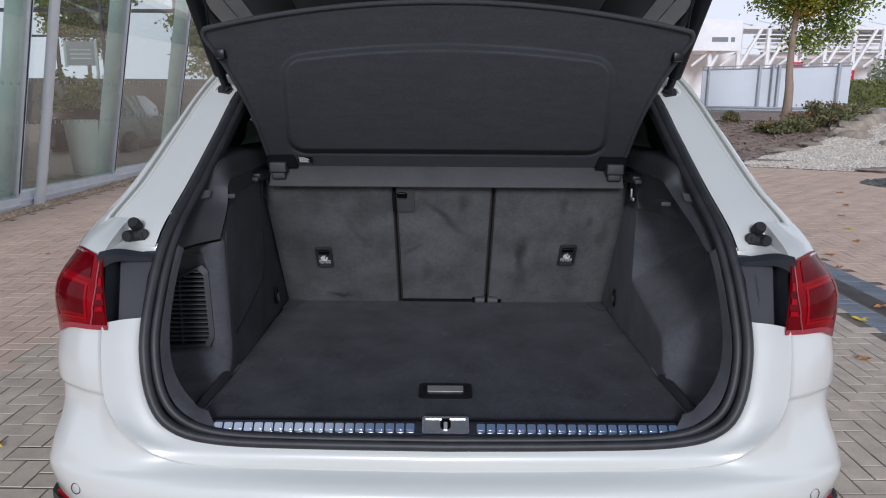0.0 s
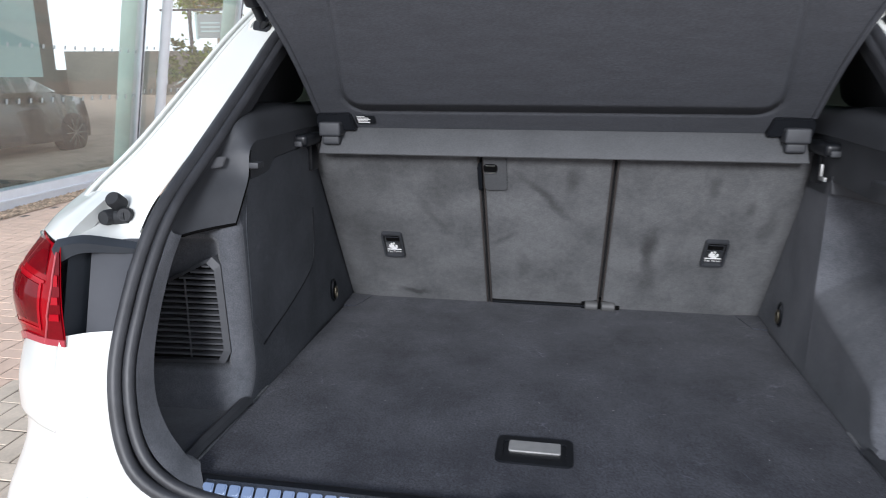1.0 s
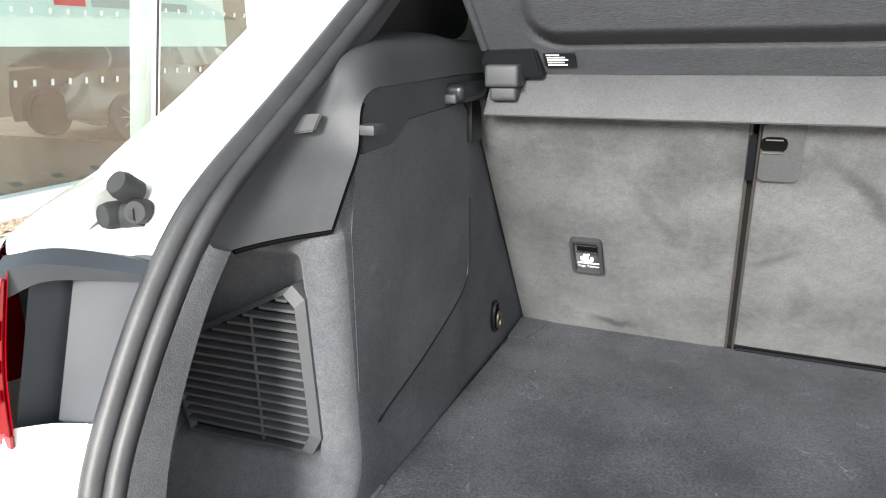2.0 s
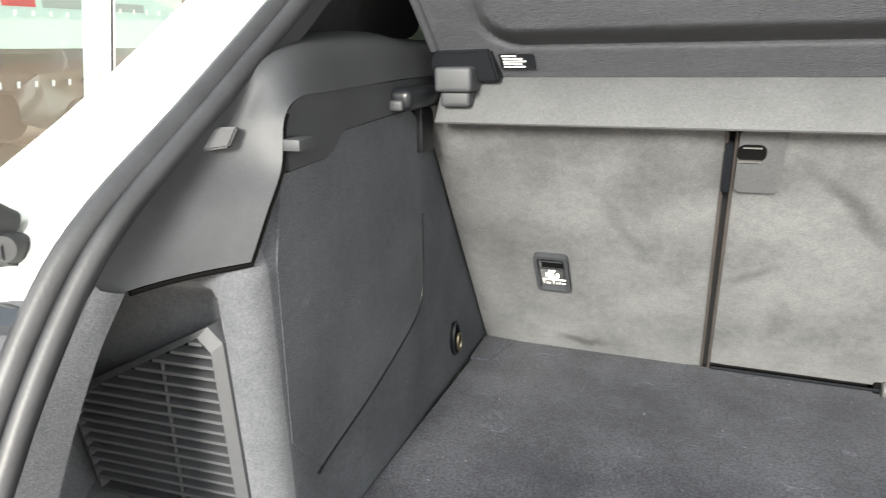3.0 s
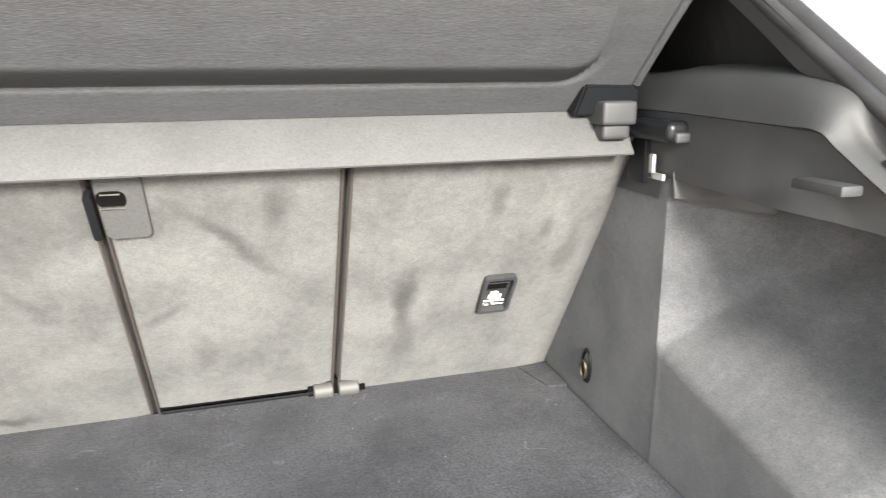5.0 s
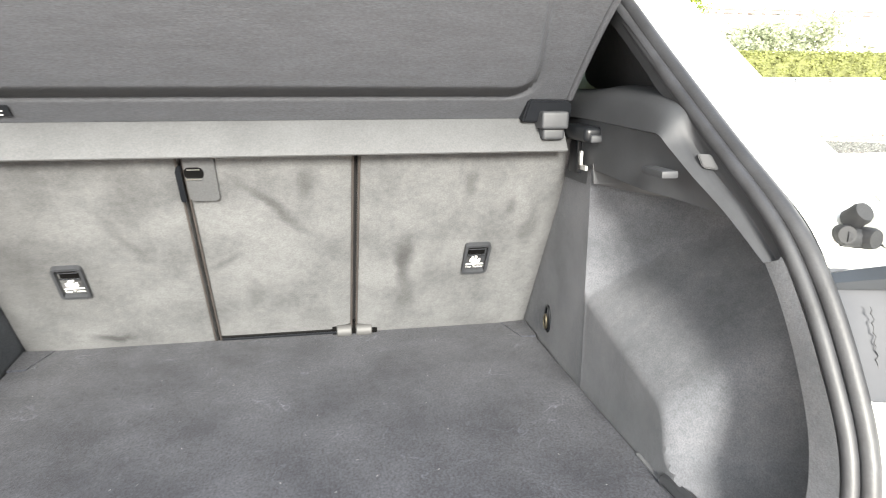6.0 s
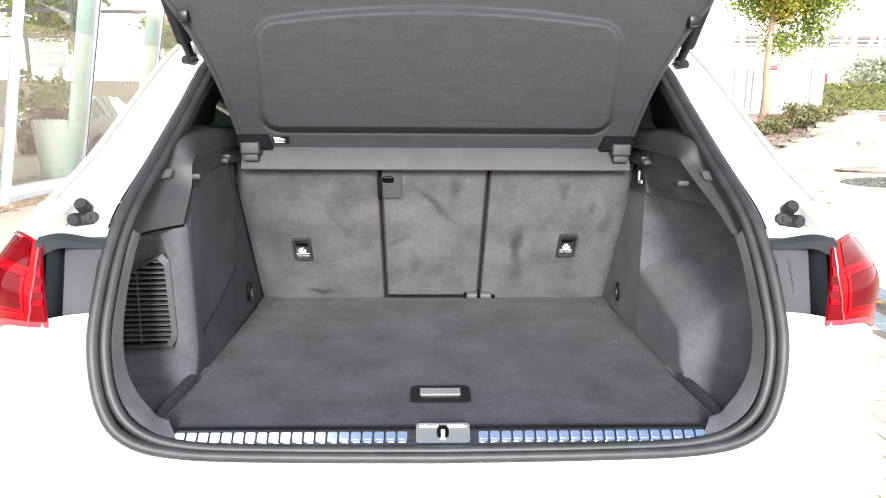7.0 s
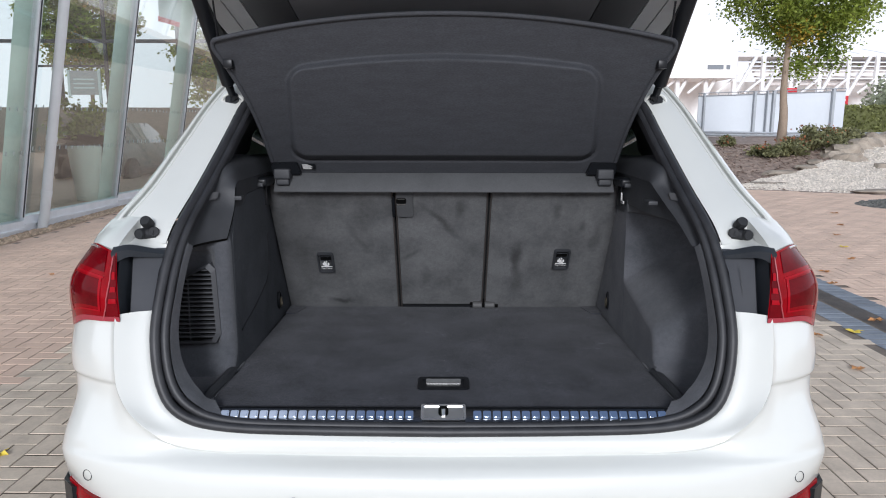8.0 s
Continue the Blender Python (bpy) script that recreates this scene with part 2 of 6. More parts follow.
# ---- materials ----
paint = mat("white_paint", (0.615, 0.628, 0.595), 0.30, vary=0.015, scale=3, coat=1.0)
plastic = mat("black_plastic", (0.032, 0.034, 0.038), 0.55, spec=0.4, vary=0.15, scale=12, bump=0.16, bump_scale=800)
plastic_gloss = mat("smooth_black_plastic", (0.008, 0.009, 0.011), 0.34, spec=0.22, vary=0.1, scale=10)
rubber = mat("black_rubber", (0.022, 0.023, 0.026), 0.5, vary=0.25, scale=25, bump=0.15, bump_scale=300)
felt = mat("charcoal_felt", (0.068, 0.073, 0.082), 0.95, spec=0.2, vary=0.16, scale=9, bump=0.5, bump_scale=700, sheen=0.15, contrast=1.0, grain=0.2, grain_scale=420, colour2=(0.102, 0.105, 0.116))
carpet = mat("boot_carpet", (0.0335, 0.0362, 0.0470), 0.95, spec=0.12, strokes=0.10, vary=0.26, scale=7.0, bump=0.5, bump_scale=1400, sheen=0.08, contrast=1.2, grain=0.45, grain_scale=230, scuffs=0.9, colour2=(0.055, 0.0575, 0.069))
# darker copy of the charcoal felt: the left wall's shade put into colour
shaded_felt = mat("felt_shaded_copy", (0.043, 0.048, 0.056), 0.95, vary=0.2, scale=9, bump=0.5, bump_scale=700, contrast=1.0, strokes=0.08, grain=0.25, grain_scale=380, scuffs=0.35, colour2=(0.062, 0.067, 0.076))
SMUDGES = ((.262, .945, .022, .075, -4, .60), (.268, .845, .026, .05, 0, .32), (-.005, 1.090, .10, .014, 42, .46), (.062, 1.15, .020, .05, 8, .41),
           (-.068, .87, .020, .065, 0, .29), (-.385, .766, .050, .014, 0, .62), (-.30, 1.03, .014, .075, -28, .23), (-.50, .93, .05, .09, -15, .27),
           (.385, 1.13, .016, .035, 12, .37), (.53, 1.03, .016, .06, 8, .34), (.475, 1.08, .014, .028, 10, .32), (.06, .80, .045, .03, 0, .23), (-.33, 1.17, .12, .03, 4, .27), (-.115, .96, .05, .012, -38, .27),
           (-.50, 1.06, .09, .16, 6, .29), (-.40, .90, .10, .10, -20, .22), (-.27, 1.10, .05, .10, 24, .20), (-.22, .84, .07, .05, 10, .17))
seat_felt = mat("seat_back_felt", (0.082, 0.084, 0.087), 0.95, spec=0.2, strokes=0.07, vary=0.12, scale=8.5, bump=0.45, bump_scale=700, sheen=0.12, contrast=1.1, detail=4, grain=0.13, grain_scale=300, smudges=SMUDGES, colour2=(0.128, 0.130, 0.133))
cover_skin = mat("cover_skin", (0.068, 0.070, 0.073), 0.6, spec=0.35, vary=0.12, scale=9, bump=0.3, bump_scale=500, grain=0.12, grain_scale=300)
flap_cloth = mat("flap_cloth", (0.0345, 0.037, 0.0435), 0.75, vary=0.10, scale=14, bump=0.5, bump_scale=260, stretch=(1, 4, 4), contrast=1.2, grain=0.24, grain_scale=150)
trim_grey = mat("grey_inner_trim", (0.42, 0.44, 0.46), 0.5, vary=0.06, scale=6, bump=0.2, bump_scale=500)
gate_mid = mat("mid_grey_trim", (0.15, 0.156, 0.168), 0.5, vary=0.06, scale=6, bump=0.2, bump_scale=500)
gate_dark = mat("shadowed_grey_trim", (0.055, 0.058, 0.064), 0.5, vary=0.06, scale=6, bump=0.2, bump_scale=500)
chrome = mat("brushed_chrome", (0.72, 0.74, 0.76), 0.22, 1.0, vary=0.06, scale=30)
strip_steel = mat("dull_ribbed_strip", (0.10, 0.105, 0.115), 0.22, 0.9)
rib_chrome = mat("rib_chrome", (0.72, 0.77, 0.85), 0.07, 1.0, vary=0.05, scale=30)
vent_plastic = mat("vent_plastic", (0.052, 0.054, 0.059), 0.62, vary=0.1, scale=12)
steel = mat("bright_steel", (0.62, 0.62, 0.60), 0.3, 1.0)
grey_paint = mat("grey_primer", (0.048, 0.051, 0.058), 0.6, spec=0.25, vary=0.08, scale=8)
lamp_red = mat("red_lens", (0.22, 0.0012, 0.005), 0.05, vary=0.2, scale=14, spec=0.10, coat=0.08)
lamp_ridge = mat("lens_ridge", (0.33, 0.06, 0.07), 0.15, vary=0.1, scale=30, spec=0.4, coat=0.2)
lamp_dark = mat("dark_red_lens", (0.105, 0.0012, 0.004), 0.05, vary=0.25, scale=20, spec=0.10, coat=0.10)
lamp_bright = mat("bright_red_guide", (0.29, 0.002, 0.008), 0.08, vary=0.1, scale=30, spec=0.12, coat=0.05)
lamp_pale = mat("pale_red_lens", (0.30, 0.035, 0.05), 0.12, vary=0.1, scale=30, spec=0.3, coat=0.2)
dark = mat("near_black", (0.012, 0.012, 0.013), 0.7)
white_print = mat("white_print", (0.75, 0.75, 0.74), 0.5)
silver_label = mat("grey_metal_plate", (0.45, 0.45, 0.44), 0.45, 0.6, vary=0.1, scale=40)
gate_black = mat("black_lining", (0.010, 0.011, 0.013), 0.7, vary=0.2, scale=60, bump=0.3, bump_scale=900)
tint_glass = glass("tinted_glass", (0.020, 0.032, 0.026), 0.03)
car_glass = mat("dark_car_glass", (0.010, 0.012, 0.012), 0.04, coat=1.0)
piping_brown = mat("brown_grey_piping", (0.042, 0.036, 0.033), 0.7, vary=0.2, scale=20)
gutter_plastic = mat("gutter_plastic", (0.028, 0.033, 0.040), 0.42, vary=0.1, scale=12)
ring_brass = mat("dull_brass", (0.16, 0.14, 0.10), 0.35, 0.9, vary=0.15, scale=40)
dull_steel = mat("dull_steel", (0.22, 0.22, 0.21), 0.4, 0.9)
hinge_cap = mat("grey_hinge_cap", (0.060, 0.060, 0.060), 0.6, vary=0.1, scale=30)
# near-black colour: shade inside holes, recesses and gaps is painted with it
shade_black = mat("recess_shade", (0.002, 0.002, 0.002), 0.9, spec=0.1)
lamp_cover = mat("lamp_cover", (0.060, 0.061, 0.064), 0.35, vary=0.1, scale=20)

# ---- the car ----
car = thing("car", (0, 3.7, 0), "white estate car with its boot open, parked on paving", "car")

# rings of the rear body from the seal outwards, right half
RING_SEAL = [(0, 1.455, 0.702), (0.3, 1.456, 0.706), (0.518, 1.46, 0.715), (0.627, 1.466, 0.739), (0.678, 1.484, 0.799), (0.700, 1.516, 0.91), (0.702, 1.546, 0.973)]
RING_LIP = [(0, 1.44, 0.686), (0.3, 1.441, 0.689), (0.53, 1.443, 0.697), (0.651, 1.45, 0.724), (0.708, 1.468, 0.791), (0.731, 1.5, 0.905), (0.735, 1.533, 0.973)]
RING_CREASE = [(0, 1.434, 0.660), (0.32, 1.435, 0.664), (0.58, 1.433, 0.677), (0.690, 1.432, 0.733), (0.746, 1.449, 0.806), (0.762, 1.478, 0.9), (0.768, 1.509, 0.972)]
RING_UPPER = [(0, 1.398, 0.638), (0.35, 1.4, 0.642), (0.64, 1.412, 0.652), (0.77, 1.445, 0.71), (0.812, 1.482, 0.8), (0.83, 1.505, 0.89), (0.84, 1.545, 0.966)]
RING_SHOULDER = [(0, 1.38, 0.615), (0.37, 1.384, 0.618), (0.68, 1.402, 0.625), (0.84, 1.455, 0.685), (0.88, 1.525, 0.79), (0.895, 1.55, 0.875), (0.9, 1.59, 0.952)]
RING_BUMPER = [(0, 1.372, 0.57), (0.38, 1.376, 0.572), (0.7, 1.395, 0.575), (0.895, 1.48, 0.645), (0.915, 1.575, 0.75), (0.925, 1.61, 0.85), (0.93, 1.655, 0.935)]
RING_LOW = [(0, 1.376, 0.52), (0.39, 1.38, 0.52), (0.72, 1.402, 0.515), (0.925, 1.53, 0.57), (0.945, 1.66, 0.68), (0.935, 1.76, 0.82), (0.935, 1.85, 0.95)]
RINGS = [RING_SEAL, RING_LIP, RING_CREASE, RING_UPPER, RING_SHOULDER, RING_BUMPER, RING_LOW]
NST = 132
bm = bmesh.new()
plain = [curve_through(r, NST) for r in RINGS]
# smooth across the rings, with the crease beside the opening kept crisp
across = []
for c in range(NST):
    col = [r[c] for r in plain]
    inner = curve_through(col[:3], 11)
    outer = curve_through([col[2] + (col[3] - col[2]) * .10 + Vector((.002, .005, -.002))] + col[3:], 34)
    side = smooth_step(.40, .62, c / NST)
    lead = col[0] + Vector((-.012 * side, .014, .012 * (1 - side)))
    across.append([lead] + inner + outer)
fine = [[across[c][k] for c in range(NST)] for k in range(46)]
rows = fine
# a shoulder line under the lamp and a second crease low on the bumper
for k, r in enumerate(fine):
    for p in r:
        if k > 11:
            p.y += .013 * smooth_step(.828, .812, p.z) * smooth_step(.66, .80, p.z) * smooth_step(.72, .78, p.x)
            p.y -= .006 * smooth_step(.664, .650, p.z) * smooth_step(.56, .64, p.z) * smooth_step(.45, .70, p.x)
full = [[Vector((-p.x, p.y, p.z)) for p in r[:0:-1]] + r for r in fine]
grid(bm, full)
body = part("rear_body", bm, paint, car, "white painted rear bumper and quarter panels")

bm = bmesh.new()
low = [rows[-1]] + [curve_through(r, NST) for r in (
    [(0, 1.39, .44), (.4, 1.395, .44), (.74, 1.42, .44), (.93, 1.56, .45), (.945, 1.70, .45), (.94, 1.8, .45), (.935, 1.9, .45)],
    [(0, 1.45, .26), (.4, 1.455, .26), (.74, 1.48, .26), (.90, 1.60, .26), (.92, 1.75, .26), (.92, 1.85, .26), (.92, 1.95, .26)])]
grid(bm, [[Vector((-p.x, p.y, p.z)) for p in r[:0:-1]] + r for r in low])
part("lower_bumper", bm, plastic, car, "black plastic lower bumper")

# seal: twin rubber ridges round the opening
SEAL = [(0, 1.458, .706), (.30, 1.459, .709), (.506, 1.462, .716), (.611, 1.469, .743), (.661, 1.487, .802), (.683, 1.519, .91), (.684, 1.573, 1.015),
        (.676, 1.631, 1.108), (.664, 1.687, 1.172), (.646, 1.80, 1.255), (.624, 1.974, 1.383), (.609, 2.099, 1.476), (.586, 2.17, 1.527), (.545, 2.26, 1.585), (.44, 2.33, 1.61), (0, 2.36, 1.62)]
SEALI = [(0, 1.472, .722), (.30, 1.473, .724), (.495, 1.476, .733), (.583, 1.483, .764), (.631, 1.500, .819), (.652, 1.531, .915), (.652, 1.585, 1.015),
         (.648, 1.643, 1.10), (.637, 1.70, 1.168), (.620, 1.815, 1.255), (.600, 1.985, 1.378), (.586, 2.108, 1.467), (.565, 2.178, 1.515), (.527, 2.265, 1.57), (.43, 2.335, 1.595), (0, 2.365, 1.605)]
for ctrl, r in ((SEAL, .0125), ([tuple(Vector(a).lerp(Vector(b), .66)) for a, b in zip(SEAL, SEALI)], .0105)):
    bm = bmesh.new()
    h = curve_through(ctrl, 70)
    tube(bm, [Vector((-p.x, p.y, p.z)) for p in h[::-1]] + h[1:], r, 10)
    part("seal", bm, rubber, car, "black rubber boot seal")

# pillars: seal edge, face, groove, outer edge, side
PILLAR_SEAL = [(0.693, 1.64, 1.12), (0.683, 1.684, 1.171), (0.664, 1.798, 1.254), (0.641, 1.972, 1.382), (0.626, 2.097, 1.475), (0.6, 2.19, 1.54), (0.54, 2.3, 1.598), (0, 2.385, 1.622)]
PILLAR_FACE = [(0.745, 1.652, 1.126), (0.745, 1.692, 1.18), (0.725, 1.8, 1.262), (0.695, 1.975, 1.39), (0.672, 2.1, 1.483), (0.64, 2.195, 1.55), (0.57, 2.31, 1.612), (0, 2.4, 1.642)]
PILLAR_BEAD = [(0.84, 1.684, 1.135), (0.832, 1.712, 1.178), (0.796, 1.818, 1.257), (0.76, 1.99, 1.385), (0.734, 2.116, 1.478), (0.697, 2.217, 1.552), (0.63, 2.337, 1.624), (0, 2.426, 1.663)]
PILLAR_EDGE = [(0.868, 1.69, 1.125), (0.858, 1.725, 1.172), (0.818, 1.835, 1.252), (0.78, 2.008, 1.38), (0.752, 2.135, 1.474), (0.714, 2.236, 1.552), (0.65, 2.36, 1.62), (0, 2.45, 1.67)]
PILLAR_CORNER = [(0.9, 1.715, 1.112), (0.88, 1.745, 1.155), (0.835, 1.858, 1.238), (0.793, 2.035, 1.368), (0.764, 2.158, 1.462), (0.73, 2.262, 1.545), (0.68, 2.39, 1.605), (0, 2.49, 1.675)]
PILLAR_SIDE = [(0.912, 1.8, 1.11), (0.895, 1.86, 1.15), (0.85, 1.96, 1.23), (0.805, 2.14, 1.36), (0.775, 2.26, 1.455), (0.742, 2.36, 1.54), (0.7, 2.48, 1.6), (0, 2.56, 1.68)]
# a narrow groove runs beside the bead
GROOVE_IN = [(max(0, x - .022), y - .008, z) for x, y, z in PILLAR_BEAD]
GROOVE_LOW = [(max(0, x - .010), y + .020, z - .012) for x, y, z in PILLAR_BEAD]
PILLAR = [PILLAR_SEAL, PILLAR_FACE, GROOVE_IN, GROOVE_LOW, PILLAR_BEAD, PILLAR_EDGE, PILLAR_CORNER, PILLAR_SIDE]
for s in (-1, 1):
    bm = bmesh.new()
    cols = [curve_through(line, 44) for line in PILLAR]
    grid(bm, [sided(s, [cols[c][k] for c in range(8)]) for k in range(44)])
    pil = part("pillar", bm, paint, car)
    for c, r in ((2, .004), (4, .0045)):
        bm = bmesh.new()
        tube(bm, sided(s, cols[c][:40]), r, 8)
        part("bead", bm, paint, pil)

# shoulder between pillar foot and lamp
for s in (-1, 1):
    bm = bmesh.new()
    C = curve_through([(.774, 1.552, 1.118), (.796, 1.560, 1.124), (.836, 1.592, 1.130), (.872, 1.640, 1.124), (.901, 1.716, 1.111), (.912, 1.80, 1.107)], 24)
    D = [p + Vector((0, .01, -.02)) for p in C]
    high = curve_through([(.770, 1.688, 1.180), (.800, 1.694, 1.182), (.826, 1.712, 1.177), (.858, 1.722, 1.172), (.880, 1.742, 1.155), (.895, 1.855, 1.150)], 24)
    cols = [curve_through([h, h.lerp(c, .4) + Vector((0, 0, .004)), h.lerp(c, .75) + Vector((0, -.002, .004)), c], 13) + [d] for h, c, d in zip(high, C, D)]
    cols.insert(0, [p + Vector((-.005, .05 if k < 13 else .04, -.002)) for k, p in enumerate(cols[0])])
    grid(bm, [[(s * c[k].x, c[k].y, c[k].z) for c in cols] for k in range(14)])
    part("shoulder", bm, paint, car)

# white foot of the pillar, down to the gutter lip
for s in (-1, 1):
    bm = bmesh.new()
    up = curve_through([(.678, 1.650, 1.124), (.72, 1.650, 1.128), (.745, 1.653, 1.130), (.772, 1.655, 1.140)], 14)
    down = curve_through([(.678, 1.648, 1.098), (.72, 1.628, 1.108), (.752, 1.584, 1.122), (.775, 1.556, 1.122)], 14)
    grid(bm, [[(s * q.x, q.y, q.z) for q in (a, a.lerp(b, .35) + Vector((0, 0, -.003)), a.lerp(b, .7) + Vector((0, 0, -.002)), b)] for a, b in zip(up, down)])
    part("pillar_foot", bm, paint, car)

# bump stops on the pillars
for s in (-1, 1):
    bm = bmesh.new()
    for (x, y, z), d, r0, ln in (((.742, 1.655, 1.163), (0.05, -.8, .6), .0145, .026), ((.752, 1.650, 1.143), (.2, -1, .05), .0140, .026), ((.729, 1.652, 1.146), (-.35, -1, .2), .0130, .020)):
        dv = Vector((s * d[0], d[1], d[2])).normalized()
        p = Vector((s * x, y, z)) + Vector((0, .012, 0))
        tube(bm, [p, p + dv * ln * .75, p + dv * ln, p + dv * ln * .99, p + dv * ln * .5], [r0, r0, r0 * .85, r0 * .5, r0 * .45], 14)
    tube(bm, [(s * .722, 1.655, 1.146), (s * .757, 1.655, 1.141)], .013, 10)
    part("bump_stop", bm, gate_black, car, "dark rubber bump stop")
    bm = bmesh.new()
    hx = Vector((s * .652, 2.125, 1.487))
    tube(bm, [hx + Vector((0, .03, -.01)), hx + Vector((0, -.02, .006))], .020, 12)
    tube(bm, [hx + Vector((0, -.012, 0)), hx + Vector((-s * .015, -.03, .02))], .009, 10)
    part("strut_mount", bm, plastic_gloss, car, "black gas strut mount")
    bm = bmesh.new()
    foot, head = hx + Vector((-s * .006, -.030, .020)), Vector((s * .680, 1.72, 1.97))
    tube(bm, [foot, foot.lerp(head, .06), foot.lerp(head, .07), foot.lerp(head, .95), head], [.011, .012, .0205, .0205, .012], 16)
    part("lift_strut", bm, plastic_gloss, car, "thick black powered strut holding the tailgate")
    bm = bmesh.new()
    tube(bm, [hx + Vector((.034 * math.cos(a), -.006 - .012 * math.sin(a), .030 * math.sin(a) - .006)) for a in np.linspace(0, 2 * math.pi, 25)[:-1]], .004, 6, closed=True)
    part("mount_recess", bm, paint, car)

# gutter between lamp and seal
for s in (-1, 1):
    bm = bmesh.new()
    rows_ = []
    for z, xs, ys in ((.965, .700, 1.550), (1.00, .700, 1.57), (1.06, .697, 1.60), (1.11, .690, 1.64)):
        f = (z - .955) / .155
        rows_.append(sided(s, [(xs, ys, z), (xs + .020, ys - .004, z), (.750 + .003 * f, 1.546 + .05 * f, z), (.756 + .003 * f, 1.556 + .05 * f, z)]))
    grid(bm, rows_)
    part("gutter_panel", bm, grey_paint, car, "grey primed gutter panel with a run of sealant")
    bm = bmesh.new()
    grid(bm, [sided(s, [(.756 + .003 * f, 1.556 + .05 * f, z), (.762 + .002 * f, 1.572 + .05 * f, z), (.776 - .004 * f, 1.520 + .045 * f, z)]) for z, f in ((.95, 0), (1.03, .5), (1.115, 1))])
    part("gutter_side", bm, gutter_plastic, car, "black plastic gutter side")
    bm = bmesh.new()
    lip = [curve_through(c, 14) for c in (
        [(.680, 1.652, 1.098), (.72, 1.640, 1.106), (.752, 1.60, 1.117), (.772, 1.565, 1.115)],
        [(.680, 1.634, 1.103), (.72, 1.616, 1.114), (.752, 1.578, 1.128), (.777, 1.545, 1.127)],
        [(.684, 1.620, 1.096), (.72, 1.598, 1.105), (.752, 1.558, 1.118), (.778, 1.531, 1.114)],
        [(.686, 1.622, 1.088), (.72, 1.602, 1.092), (.752, 1.562, 1.100), (.775, 1.537, 1.088)])]
    grid(bm, [[(s * p.x, p.y, p.z) for p in r] for r in lip])
    part("gutter_lip", bm, gutter_plastic, car, "black plastic gutter lip")
    if s > 0:
        bm = bmesh.new()
        tube(bm, [(.724 - .05 * (z - .965) + .0016 * math.sin(k * 2.3) + .001 * math.sin(k * 5.1), 1.5515 + .3 * (z - .95), z) for k, z in enumerate(np.linspace(.965, 1.075, 30))], [.0006 + .0005 * (k % 3 == 0) for k in range(30)], 5)
        part("sealant", bm, plastic, car, "dark bead of old sealant")

# tail lamps
def lamp(s):
    inner = curve_through([(.756, 1.508, .957), (.762, 1.518, 1.03), (.768, 1.540, 1.115)], 12)
    mid = curve_through([(.80, 1.515, .957), (.800, 1.522, 1.03), (.792, 1.550, 1.122)], 12)
    mid2 = curve_through([(.86, 1.545, .952), (.862, 1.545, 1.04), (.835, 1.590, 1.128)], 12)
    outer = curve_through([(.908, 1.590, .928), (.908, 1.590, 1.04), (.872, 1.640, 1.122)], 12)
    back = curve_through([(.932, 1.640, .920), (.930, 1.650, 1.03), (.900, 1.715, 1.110)], 12)
    far = curve_through([(.935, 1.80, .95), (.930, 1.84, 1.04), (.910, 1.84, 1.105)], 12)
    cols = [inner, mid, mid2, outer, back, far]
    bm = bmesh.new()
    grid(bm, [sided(s, curve_through([c[k] for c in cols], 22)) for k in range(12)])
    lens = part("tail_lamp", bm, lamp_red, car, "red tail lamp lens")
    def on(u, v, lift=.002):
        # u across from the inner edge, v upwards
        row = curve_through([curve_through(c, 41)[round(v * 40)] for c in cols], 101)
        p = row[round(u * 100)]
        q = Vector((p.x, p.y - lift, p.z))
        return (s * q.x, q.y, q.z)
    def patch(name, us, vs, m, label="", lift=.002):
        bm2 = bmesh.new()
        grid(bm2, [[on(u, v, lift) for u in np.linspace(us[0] + (us[2] if len(us) > 2 else 0) * v, us[1] + (us[2] if len(us) > 2 else 0) * v, 9)] for v in np.linspace(vs[0], vs[1], 7)])
        thick(bm2, (0, .0015, 0))
        part(name, bm2, m, lens, label)
    patch("dark_panel", (.24, .52), (.22, .62), lamp_dark, "dark inner reflector")
    patch("light_guide", (.20, .56), (.64, .68), lamp_bright, "bright light guide")
    patch("light_guide", (.225, .245), (.18, .64), lamp_bright)
    patch("light_guide", (.545, .565), (.18, .64), lamp_bright)
    patch("light_guide", (.22, .57), (.15, .18), lamp_bright)
    patch("clear_strip", (.20, .62), (.72, .98), lamp_dark, "clear dark upper band")
    def edge_u(v):
        return .19 - .13 * v
    bm2 = bmesh.new()
    grid(bm2, [[on(u, v, .003) for u in np.linspace(.01, edge_u(v) - .015, 7)] for v in np.linspace(.05, .95, 12)])
    thick(bm2, (0, .0015, 0))
    part("marker", bm2, lamp_dark, lens, "dark inner marker face")
    for v0, v1 in ((.30, .37), (.48, .56), (.66, .75)):
        bm2 = bmesh.new()
        grid(bm2, [[on(u, v, .006) for u in np.linspace(.015, edge_u(v) - .03, 5)] for v in np.linspace(v0, v1, 4)])
        thick(bm2, (0, .0015, 0))
        part("light_bar", bm2, lamp_bright, lens, "bright red bar")
    bm2 = bmesh.new()
    tube(bm2, [on(edge_u(v), v, .003) for v in np.linspace(.02, .98, 16)], .0016, 6)
    part("lens_ridge", bm2, lamp_ridge, lens, "pale ridge of the lens")
    bm2 = bmesh.new()
    grid(bm2, [[on(u, v, .004) for u in np.linspace(.0, .60, 16)] for v in (0.0, .04, .085)])
    thick(bm2, (0, .003, 0))
    part("lens_lip", bm2, lamp_pale, lens, "pale clear lip under the lens")
    # highlight on the lens top, made as a thin chrome tube
    bm2 = bmesh.new()
